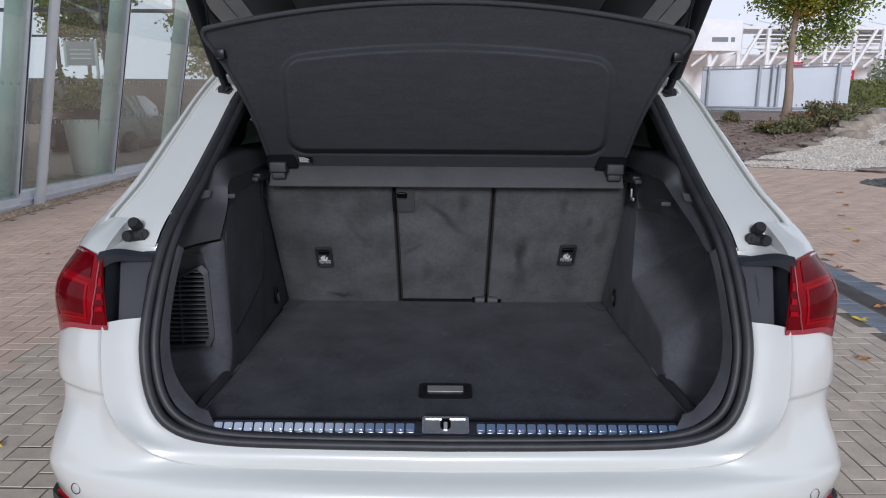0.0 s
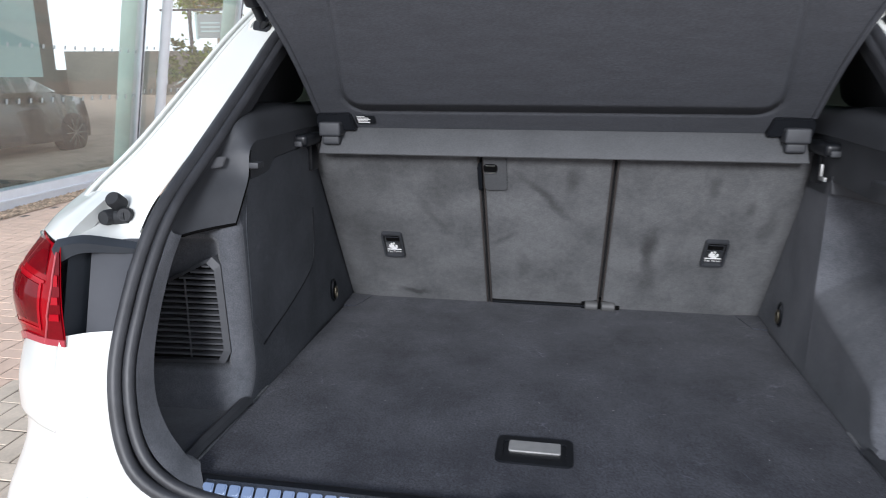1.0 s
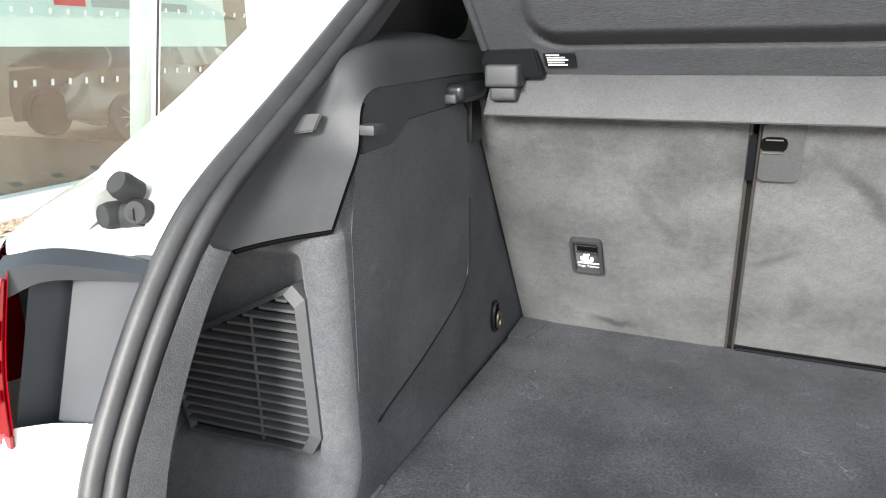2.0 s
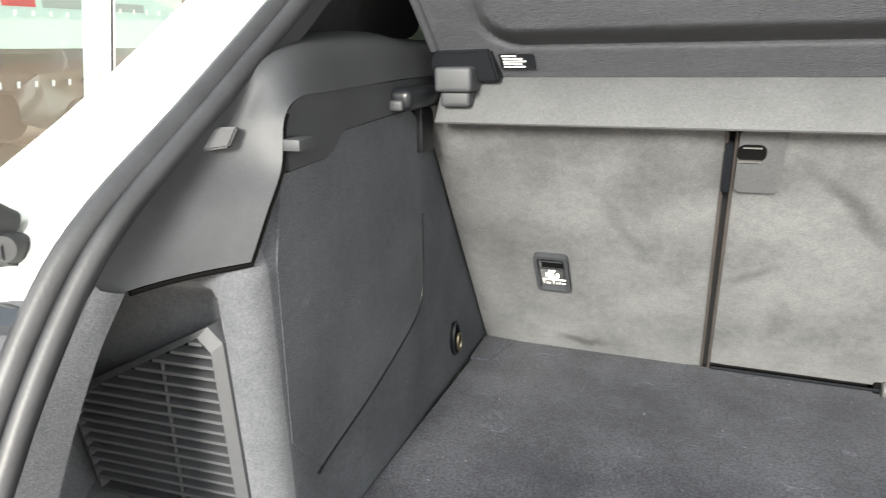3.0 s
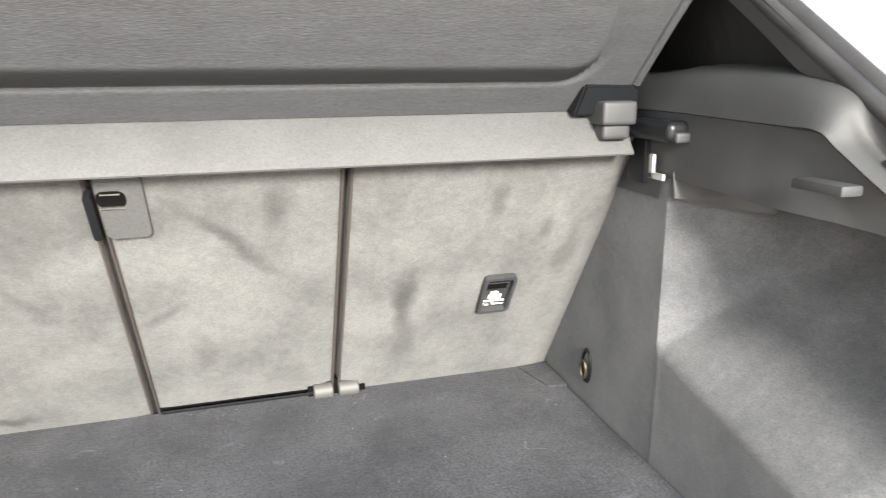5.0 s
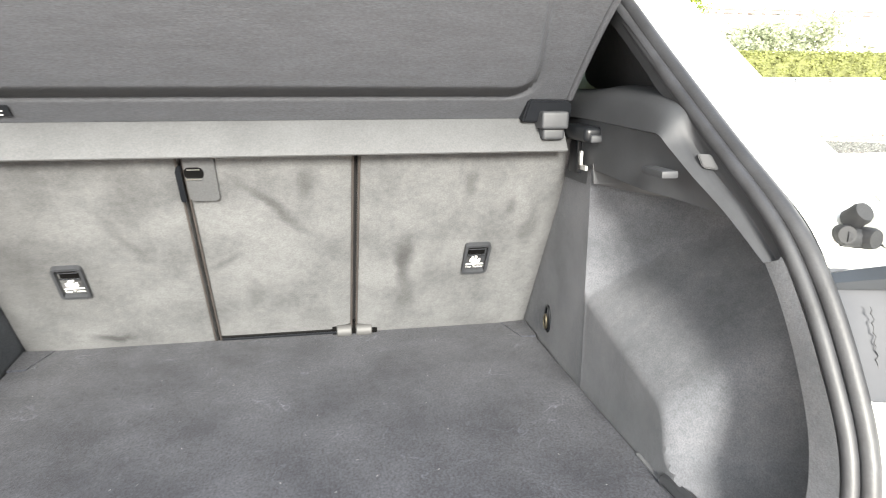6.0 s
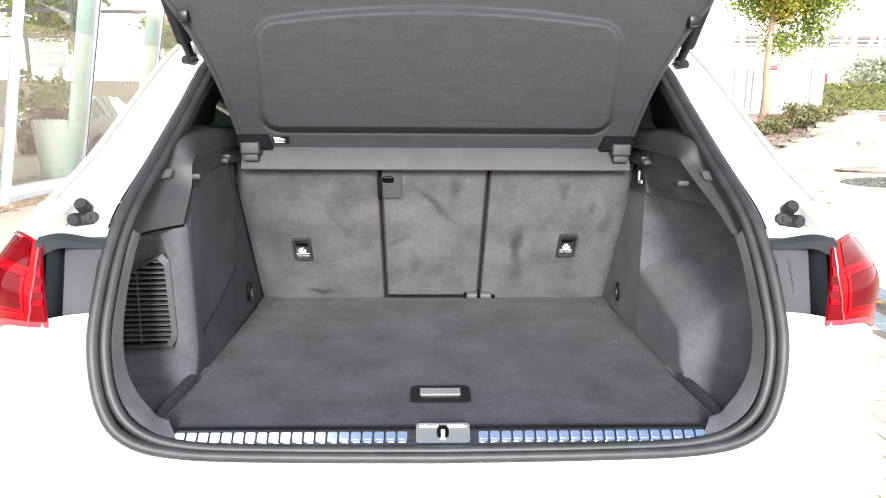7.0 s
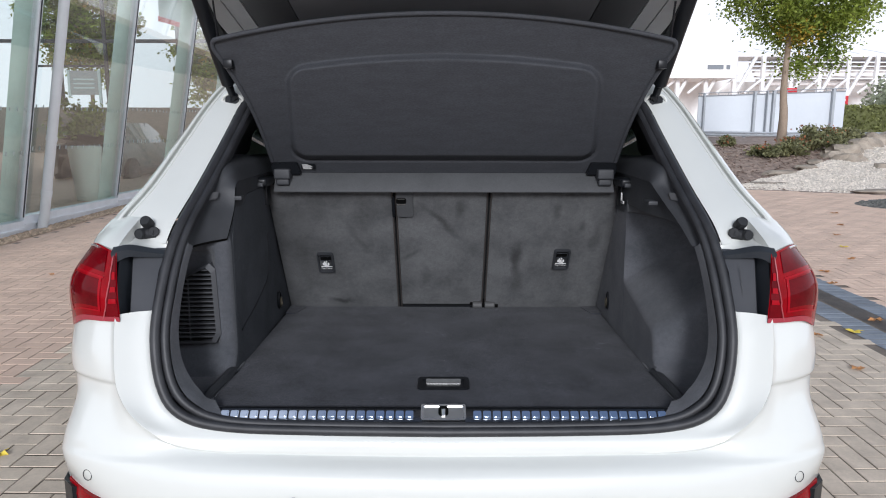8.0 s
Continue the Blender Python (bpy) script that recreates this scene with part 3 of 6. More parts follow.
    tube(bm2, [on(u, .985, .003) for u in np.linspace(.35, .75, 16)], .003, 6)
    part("lens_highlight", bm2, chrome, lens, "chrome tube standing for the highlight along the lens top")
lamp(-1)
lamp(1)

# reflectors and parking sensors
for s in (-1, 1):
    bm = bmesh.new()
    grid(bm, [sided(s, curve_through([(.60, 1.376 + d, z0 - .01), (.72, 1.392 + d, z0), (.82, 1.43 + d, z0 + .012), (.905, 1.50 + d, z0 + .022)], 16)) for z0, d in ((.500, 0), (.525, -.004), (.548, 0))])
    thick(bm, (0, .02, 0))
    part("reflector", bm, lamp_red, car, "red bumper reflector")
    bm = bmesh.new()
    grid(bm, [sided(s, [(.885, 1.47, z), (.925, 1.51, z), (.95, 1.60, z), (.955, 1.75, z)]) for z in (.46, .56)])
    thick(bm, (-s * .02, 0, 0))
    part("arch_trim", bm, plastic_gloss, car)
    for x, y, z in ((.823, 1.437, .612), (.335, 1.374, .575)):
        bm = bmesh.new()
        nrm = Vector((.35 * s if x > .5 else 0, -1, .1)).normalized()
        near = min((q for r in fine for q in r), key=lambda q: (q.x - x) ** 2 + (q.z - z) ** 2)
        c = Vector((s * x, near.y - .0025, z))
        ringp = [c + (nrm.orthogonal().normalized() * math.cos(a) + nrm.cross(nrm.orthogonal().normalized()) * math.sin(a)) * .0125 for a in np.linspace(0, 2 * math.pi, 21)[:-1]]
        tube(bm, ringp, .0010, 6, closed=True)
        part("parking_sensor", bm, plastic, car, "round parking sensor ring")

# ---- boot interior ----
FLOOR = .735


def seat_y(z):
    return 2.512 - (z - FLOOR) * .64


def seat_panel(name, x0, x1, z0, z1, material, label, proud=0.0):
    bm = bmesh.new()
    nx, nz = 14, 14
    rows = []
    for k in range(nz + 1):
        v = k / nz
        z = z0 + (z1 - z0) * v
        row = []
        for i in range(nx + 1):
            u = i / nx
            edge = min(u * (x1 - x0), (1 - u) * (x1 - x0), v * (z1 - z0) + .004, .03) / .03
            soft = (1 - (1 - edge) ** 2) * .010
            row.append((x0 + (x1 - x0) * u, seat_y(z) - soft - proud + .006, z))
        rows.append(row)
    grid(bm, rows)
    thick(bm, (0, .05, .02))
    return part(name, bm, material, car, label)


# seat back in three sections; a dark sheet behind paints the gaps' shade
left_back = seat_panel("seat_back", -.585, -.1695, FLOOR - .02, 1.225, seat_felt, "charcoal felt seat back, wide section")
mid_back = seat_panel("seat_back", -.1605, .1470, FLOOR + .012, 1.225, seat_felt, "charcoal felt seat back, middle section")
right_back = seat_panel("seat_back", .1560, .585, FLOOR - .02, 1.225, seat_felt, "charcoal felt seat back, wide section")
bm = bmesh.new()
plate(bm, [(-.60, seat_y(.70) + .03, .70), (.60, seat_y(.70) + .03, .70), (.60, seat_y(1.22) + .03, 1.22), (-.60, seat_y(1.22) + .03, 1.22)], (0, .02, 0))
part("seat_core", bm, dark, car, "dark sheet behind the seat backs, giving the gaps their shade")
SL = math.degrees(math.atan(.64))


def on_seat(x, z, lift=0.0):
    """A pose on the seat back: x right, y up along it, z towards the boot."""
    return Matrix.Translation((x, seat_y(z) - .004, z)) @ pose(0, 0, 0, 90 + SL, 0, 0) @ Matrix.Translation((0, 0, lift))


def rounded(w, h, r, n=5):
    out = []
    for cx, cy, a0 in ((w / 2 - r, h / 2 - r, 0), (-w / 2 + r, h / 2 - r, 90), (-w / 2 + r, -h / 2 + r, 180), (w / 2 - r, -h / 2 + r, 270)):
        for k in range(n):
            a = radians(a0 + 90 * k / (n - 1))
            out.append((cx + r * math.cos(a), cy + r * math.sin(a)))
    return out


def slab(bm, outline, z0, z1, m):
    a = [bm.verts.new(m @ Vector((x, y, z0))) for x, y in outline]
    b = [bm.verts.new(m @ Vector((x, y, z1))) for x, y in outline]
    bm.faces.new(a[::-1])
    bm.faces.new(b)
    for i in range(len(a)):
        j = (i + 1) % len(a)
        bm.faces.new((a[i], a[j], b[j], b[i]))


def frame_slab(bm, outer, inner, z0, z1, m):
    """A flat ring between two outlines with the same number of points."""
    lo = [[bm.verts.new(m @ Vector((x, y, z))) for x, y in o] for o, z in ((outer, z0), (outer, z1), (inner, z1), (inner, z0))]
    n = len(outer)
    for a, b in ((0, 1), (1, 2), (2, 3)):
        for i in range(n):
            j = (i + 1) % n
            bm.faces.new((lo[a][i], lo[a][j], lo[b][j], lo[b][i]))


def words(text, size, m, material, parent, name="lettering", extrude=.0002):
    cu = bpy.data.curves.new(name, "FONT")
    cu.body, cu.size, cu.align_x, cu.align_y, cu.extrude = text, size, "CENTER", "CENTER", extrude
    tmp = bpy.data.objects.new(name, cu)
    me = bpy.data.meshes.new_from_object(tmp)
    bpy.data.objects.remove(tmp)
    me.transform(m)
    me.materials.clear()
    me.materials.append(material)
    ob = new(name, me)
    ob.parent = parent
    ob.matrix_parent_inverse = world_of(parent).inverted()
    return ob


for x, zt, back in ((-.423, .935, left_back), (.421, .950, right_back)):
    m = on_seat(x, zt, .008)
    bm = bmesh.new()
    frame_slab(bm, rounded(.058, .092, .009), rounded(.046, .080, .005), -.012, .003, m)
    slab(bm, rounded(.050, .084, .006), -.011, -.008, m)
    bez = part("tether_cover", bm, plastic, back, "black top tether cover")
    bm = bmesh.new()
    for yy, h in ((.030, .004), (.012, .005)):
        tube(bm, [m @ Vector((-.019, yy, -.002)), m @ Vector((.019, yy, -.002))], h * .45, 6)
    part("anchor_bar", bm, chrome, bez, "bright anchor bar")
    # solid slab; the recess's shade is its near-black colour
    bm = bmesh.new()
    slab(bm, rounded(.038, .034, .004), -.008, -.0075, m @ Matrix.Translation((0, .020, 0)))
    part("anchor_shade", bm, shade_black, bez, "near-black slab, the recess's shade behind the anchor bar")
    bm = bmesh.new()
    slab(bm, rounded(.005, .018, .002), -.008, -.0045, m @ Matrix.Translation((-.006, -.008, 0)))
    slab(bm, rounded(.014, .004, .0015), -.008, -.0045, m @ Matrix.Translation((.001, -.017, 0)))
    slab(bm, rounded(.006, .006, .003), -.008, -.0045, m @ Matrix.Translation((.001, .001, 0)))
    for k in range(3):
        slab(bm, rounded(.006, .012, .0025), -.0045, -.004, m @ Matrix.Translation((-.010 + .009 * k, -.008, .0005)))
    part("seat_symbol", bm, white_print, bez, "pale child seat symbol")
    bm = bmesh.new()
    slab(bm, rounded(.040, .0015, .0005), -.008, -.0055, m @ Matrix.Translation((0, -.0235, 0)))
    part("rule", bm, white_print, bez)
    words("Top Tether", .0088, m @ Matrix.Translation((0, -.0315, -.006)), white_print, bez)

# release latch plate and slot at the top of the middle section
m = on_seat(-.134, 1.166, .006)
bm = bmesh.new()
slab(bm, rounded(.054, .106, .010), -.012, .004, m @ Matrix.Translation((.004, -.004, 0)))
plate_ = part("latch_plate", bm, cover_skin, mid_back, "grey plastic latch plate")
# the slot's shade is a near-black slab on the plate
bm = bmesh.new()
slab(bm, rounded(.034, .026, .010), .0, .0052, m @ Matrix.Translation((-.007, .012, 0)))
part("latch_shade", bm, shade_black, plate_, "near-black slab standing for the shade in the latch slot")
bm = bmesh.new()
tube(bm, [m @ Vector((-.022, -.001, .006)), m @ Vector((.006, -.001, .006))], .002, 6)
tube(bm, [m @ Vector((-.018, .021, .006)), m @ Vector((.004, .021, .006))], .0012, 6)
part("striker_bar", bm, steel, plate_)
bm = bmesh.new()
m2 = on_seat(-.168, 1.15, .006)
slab(bm, rounded(.010, .075, .003), -.01, .006, m2)
part("belt_guide", bm, plastic_gloss, left_back, "black strip beside the gap")
for x in (-.1655, .1515):
    bm = bmesh.new()
    tube(bm, [(x - .006, seat_y(z) - .001, z) for z in np.linspace(FLOOR, 1.215, 8)], .0025, 6)
    tube(bm, [(x + .006, seat_y(z) - .001, z) for z in np.linspace(FLOOR, 1.215, 8)], .0025, 6)
    part("piping", bm, piping_brown, car, "dark piping along the seat gap")
for x0, x1 in ((.110, .146), (.156, .194)):
    bm = bmesh.new()
    tube(bm, [(x0, seat_y(FLOOR) - .014, FLOOR + .010), (x0 + .002, seat_y(FLOOR) - .014, FLOOR + .010), (x1 - .002, seat_y(FLOOR) - .014, FLOOR + .010), (x1, seat_y(FLOOR) - .014, FLOOR + .010)], [.013, .0155, .0155, .013], 18)
    part("hinge_barrel", bm, hinge_cap, car, "grey plastic seat hinge barrel")
# solid block behind the barrels, shade given by its near-black colour
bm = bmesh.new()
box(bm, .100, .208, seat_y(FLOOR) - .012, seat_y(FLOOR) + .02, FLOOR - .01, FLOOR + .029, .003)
part("hinge_bracket", bm, shade_black, car, "near-black hinge bracket, shade put into its colour")
bm = bmesh.new()
tube(bm, [(-.155, seat_y(FLOOR) - .012, FLOOR + .006), (.11, seat_y(FLOOR) - .012, FLOOR + .006)], .003, 6)
part("hinge_bar", bm, plastic_gloss, car)

# boot floor
bfloor = thing("boot_floor", (0, 2.0, FLOOR), "dark charcoal carpeted boot floor panel with dusty marks", "boot floor")
bm = bmesh.new()
outline = [(-.545, 1.520), (.545, 1.520), (.574, 1.555), (.5785, 1.80), (.5785, 2.46), (.52, 2.512), (-.52, 2.512), (-.5785, 2.46), (-.5785, 1.80), (-.574, 1.555)]
plate(bm, [(x, y, FLOOR) for x, y in outline], (0, 0, -.02))
part("panel", bm, carpet, bfloor)
hm = Matrix.Translation((0, 1.690, FLOOR + .0005))
bm = bmesh.new()
frame_slab(bm, rounded(.136, .088, .014), rounded(.112, .060, .008), 0, .004, hm)
slab(bm, rounded(.114, .062, .008), .0004, .0012, hm)
hand = part("lift_grip", bm, plastic_gloss, bfloor, "black floor lift grip")
bm = bmesh.new()
slab(bm, rounded(.092, .034, .003), .0008, .0040, hm @ Matrix.Translation((0, .012, 0)))
part("grip_plate", bm, silver_label, hand, "silver grip plate")
for s in (-1, 1):
    bm = bmesh.new()
    plate(bm, sided(s, [(.522, 2.506, FLOOR + .003), (.585, 2.506, FLOOR + .005), (.580, 2.40, FLOOR + .005), (.545, 2.405, FLOOR + .003)]), (0, 0, -.01))
    part("corner_flap", bm, carpet, car, "felt corner flap")
    bm = bmesh.new()
    tube(bm, [(s * .583, 1.775, FLOOR + .004), (s * .585, 1.765, FLOOR + .008), (s * .588, 1.60, FLOOR + .010), (s * .590, 1.545, FLOOR + .006)], .013, 8, 1.0)
    part("side_rail", bm, plastic, car, "black plastic floor side rail")

# pale lint and grit on the carpet
lint_rnd = random.Random(17)
bm = bmesh.new()
for _ in range(46):
    lx, ly, la = lint_rnd.uniform(-.54, .54), lint_rnd.uniform(1.60, 2.49), lint_rnd.random() * 6.28
    ll, lw = lint_rnd.uniform(.0008, .0032), .0005
    du, dv = Vector((math.cos(la), math.sin(la), 0)) * ll, Vector((-math.sin(la), math.cos(la), 0)) * lw
    c = Vector((lx, ly, FLOOR + .0004))
    q = [bm.verts.new(c + o) for o in (du, dv + Vector((0, 0, .0008)), -du, -dv + Vector((0, 0, .0008)))]
    bm.faces.new(q)
single("lint", bm, silver_label, "pale lint and grit strewn on the boot carpet", "lint", kind="stuff", smooth=False)

# sill: black cover, ribbed bright strip, lock
bm = bmesh.new()
prof = [(1.524, FLOOR - .012), (1.522, FLOOR + .004), (1.517, .7445), (1.509, .7465), (1.496, .742), (1.474, .726), (1.460, .706)]
grid(bm, [[(x, y + .0 * abs(x), z) for y, z in prof] for x in np.linspace(-.56, .56, 30)])
sill = part("sill_cover", bm, plastic_gloss, car, "black sill cover under the ribbed bright strip")
bm = bmesh.new()
grid(bm, [[(x, y, z + .0015) for y, z in ((1.500, .7440), (1.493, .740), (1.476, .7275), (1.469, .720))] for x in np.linspace(-.525, .525, 30)])
thick(bm, (0, .001, -.002))
strip = part("bright_strip", bm, strip_steel, sill, "bright ribbed metal strip")
rib_me = None
for k in range(46):
    x = -.515 + 1.03 * k / 45
    if abs(x) < .07:
        continue
    if rib_me is None:
        bm = bmesh.new()
        mm = pose(0, 1.4840, .7370, 46, 0, 0)
        slab(bm, rounded(.0190, .0200, .003, 3), 0, .0030, mm)
        slab(bm, rounded(.0130, .0150, .002, 3), .0030, .0042, mm @ Matrix.Translation((0, .002, 0)))
        rb = part("rib", bm, rib_chrome, strip)
        rib_me = rb.data
        rb.location.x = x
    else:
        rb = new("rib", rib_me)
        rb.parent = strip
        rb.matrix_parent_inverse = world_of(strip).inverted()
        rb.location.x = x
lm = pose(0, 1.488, .7395, 37, 0, 0)
bm = bmesh.new()
frame_slab(bm, rounded(.106, .042, .006), rounded(.096, .032, .004), .0, .008, lm)
lock = part("lock_frame", bm, chrome, sill, "chrome lock surround")
bm = bmesh.new()
slab(bm, rounded(.098, .034, .004), .001, .004, lm)
part("lock_plate", bm, steel, lock, "bright steel lock plate")
# near-black slab laid on the plate as the opening's shade
bm = bmesh.new()
slab(bm, rounded(.024, .026, .008), .003, .0052, lm @ Matrix.Translation((0, .004, 0)))
part("lock_shade", bm, shade_black, lock, "near-black slab standing for the shade in the lock opening")
bm = bmesh.new()
tube(bm, [lm @ Vector((0, -.010, .005)), lm @ Vector((0, .006, .008))], .005, 10)
part("striker", bm, steel, lock, "steel striker")

# trim band inside the seal
TRIMI = [(.0, 1.53, .735), (.30, 1.53, .737), (.535, 1.528, .752), (.590, 1.532, .782), (.632, 1.550, .842), (.648, 1.575, .91), (.650, 1.610, .985), (.645, 1.650, 1.06), (.640, 1.684, 1.108)]
SEALT = SEALI[:8] + [(.6445, 1.660, 1.122)]
for s in (-1, 1):
    bm = bmesh.new()
    a, b = curve_through(SEALT, 50), curve_through(TRIMI, 50)
    k0 = 13
    rows = []
    for p, q in list(zip(a, b))[k0:]:
        mid1 = p.lerp(q, .35) + Vector((0, -.006, .0))
        mid2 = p.lerp(q, .85) + Vector((0, -.004, .0))
        turn = q + Vector((.035, .03, -.006))
        back2 = q + Vector((.10, .05, -.01))
        rows.append(sided(s, [p, mid1, mid2, q, turn, back2]))
    grid(bm, rows)
    part("opening_trim", bm, felt, car, "charcoal felt trim round the opening")


# left side: pocket with a vent, side wall, cover panel
def left_face(x, z):
    """The pocket's rear-facing wall: y for a given x and z; it sweeps out at the foot and is scooped out above the vent."""
    y = 1.773 - .05 * (z - 1.0) + .06 * (x + .63)
    foot = max(0.0, min(1.0, (.815 - z) / .085))
    y -= .085 * (1 - math.sqrt(1 - min(.995, foot) ** 2))
    return y + .030 * smooth_step(1.092, 1.068, z) * smooth_step(.80, .815, z) * smooth_step(-.616, -.640, x)


rows, walls = [], []
TURN_R, TURN_D = .036, .032
for z in np.concatenate([np.linspace(.722, .82, 14), np.linspace(.83, 1.0, 8), np.linspace(1.01, 1.116, 18)]):
    row = [(-.852, 1.60, min(z, 1.09)), (-.850, 1.70, min(z, 1.09)), (-.845, left_face(-.86, z), min(z, 1.09))]
    for x in np.linspace(-.83, -.580 - TURN_R, 26):
        row.append((x, left_face(x, z), z))
    y1 = left_face(-.580 - TURN_R, z)
    for a in np.linspace(12, 90, 8):
        row.append((-.580 - TURN_R + TURN_R * math.sin(radians(a)), y1 + TURN_D * (1 - math.cos(radians(a))), z))
    rows.append(row)
    walls.append([row[-1], (-.5795, row[-1][1] + .003, z), (-.580, 1.85, z), (-.580, 1.95, z), (-.582, 2.10, z), (-.588, 2.22, z), (-.592, 2.35, z), (-.590, 2.47, z), (-.59, 2.56, z)])
# the flat wall takes the darker felt copy for its shade
for pieces, cloth, what in ((rows, felt, "charcoal felt side trim"), (walls, shaded_felt, "felt side wall, coloured darker for the shade on it")):
    bm = bmesh.new()
    grid(bm, pieces)
    for v in bm.verts:
        if v.co.z > 1.1 and v.co.x > -.598:
            v.co.z = float(np.interp(v.co.y, (1.782, 1.805, 1.83, 1.84, 1.85), (1.116, 1.160, 1.198, 1.24, 1.25)))
            v.co.x -= .014 * smooth_step(1.885, 1.850, v.co.y)
    part("side_trim", bm, cloth, car, what)

# vent in the pocket
vent_c = [(-.631, 1.046), (-.616, 1.030), (-.613, .846), (-.628, .820), (-.815, .816), (-.83, .93), (-.79, .965)]


def vent_y(z):
    return 1.7765 - .05 * (z - 1.0)


def vpt(x, z, d=0):
    return Vector((x, vent_y(z) + .06 * (x + .63) - d, z))


bm = bmesh.new()
cx, cz = -.73, .92
inner_c = [(cx + (x - cx) * .90, cz + (z - cz) * .91) for x, z in vent_c]
n_ = len(vent_c)
ringv = [[bm.verts.new(vpt(x, z, d)) for x, z in c] for c, d in ((vent_c, -.04), (vent_c, .008), (inner_c, .013), (inner_c, 0))]
for a in range(3):
    for i in range(n_):
        j = (i + 1) % n_
        bm.faces.new((ringv[a][i], ringv[a][j], ringv[a + 1][j], ringv[a + 1][i]))
vent = part("vent", bm, vent_plastic, car, "black louvred air vent", False)
# near-black sheet supplies the shade between the slats
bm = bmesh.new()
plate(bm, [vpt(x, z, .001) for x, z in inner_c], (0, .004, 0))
part("vent_back", bm, shade_black, vent, smooth=False)


def vent_span(z):
    xs = []
    for i in range(n_):
        (x0, z0), (x1, z1) = inner_c[i], inner_c[(i + 1) % n_]
        if (z0 - z) * (z1 - z) < 0:
            xs.append(x0 + (x1 - x0) * (z - z0) / (z1 - z0))
    return min(xs), max(xs)


for k in range(16):
    z = .842 + k * .0125
    if z > 1.03:
        break
    x0, x1 = vent_span(z)
    bm = bmesh.new()
    plate(bm, [vpt(x0, z, .0135), vpt(x1, z, .0135), vpt(x1, z + .0015, .001), vpt(x0, z + .0015, .001)], (0, 0, -.0034))
    part("slat", bm, vent_plastic, vent, smooth=False)
bm = bmesh.new()
tube(bm, [vpt(-.695, .832, .011), vpt(-.690, 1.005, .011)], .0022, 6)
part("rib", bm, plastic, vent)

# cover panel on the left wall, slightly proud
bm = bmesh.new()
cov = [(1.87, .838), (1.815, .90), (1.815, 1.098), (1.834, 1.186), (1.922, 1.190), (1.964, 1.215), (2.150, 1.223), (2.174, 1.205), (2.180, 1.09), (2.176, .965), (2.168, .935), (2.150, .918), (2.118, .904), (1.996, .866), (1.90, .846)]
# same felt, in the copy darkened for shade
plate(bm, [Vector((-.5788, y, z)) for y, z in cov], (-.010, 0, 0))
cover_panel = part("cover_panel", bm, shaded_felt, car, "felt service cover in the side trim, its shade put into the colour", False)
bm = bmesh.new()
tube(bm, curve_through([(-.5792, y, z) for y, z in ((1.86, .833), (1.887, .842), (1.996, .866), (2.118, .904), (2.165, .932), (2.178, .98), (2.180, 1.07))], 40), .0022, 6)
part("cover_seam", bm, plastic_gloss, cover_panel, "dark seam under the service cover")

# upper plastic trims, both sides: pillar trim that runs into a rounded ledge
TRIM_OUT = [(0.652, 1.640, 1.106), (0.64, 1.69, 1.165), (0.63, 1.745, 1.205), (0.622, 1.8, 1.248), (0.622, 1.85, 1.288), (0.65, 1.9, 1.306), (0.69, 2, 1.318), (0.71, 2.12, 1.322), (0.71, 2.24, 1.318), (0.71, 2.7, 1.31)]
TRIM_TOP = [(0.640, 1.700, 1.108), (0.634, 1.752, 1.165), (0.628, 1.798, 1.208), (0.618, 1.836, 1.253), (0.612, 1.862, 1.291), (0.615, 1.91, 1.309), (0.63, 2, 1.322), (0.635, 2.12, 1.326), (0.635, 2.24, 1.318), (0.635, 2.7, 1.31)]
TRIM_ROUND = [(0.616, 1.745, 1.110), (0.607, 1.782, 1.162), (0.602, 1.818, 1.202), (0.598, 1.84, 1.25), (0.592, 1.868, 1.282), (0.59, 1.915, 1.296), (0.592, 2, 1.305), (0.592, 2.12, 1.31), (0.592, 2.24, 1.304), (0.592, 2.7, 1.3)]
TRIM_IN = [(0.584, 1.782, 1.112), (0.577, 1.805, 1.157), (0.575, 1.83, 1.194), (0.574, 1.84, 1.24), (0.575, 1.87, 1.258), (0.575, 1.92, 1.26), (0.575, 2, 1.262), (0.575, 2.12, 1.265), (0.576, 2.24, 1.265), (0.576, 2.7, 1.262)]
RIGHT_IN = [(.632, 1.676, 1.110), (.617, 1.742, 1.160), (.599, 1.803, 1.203), (.583, 1.848, 1.240)]
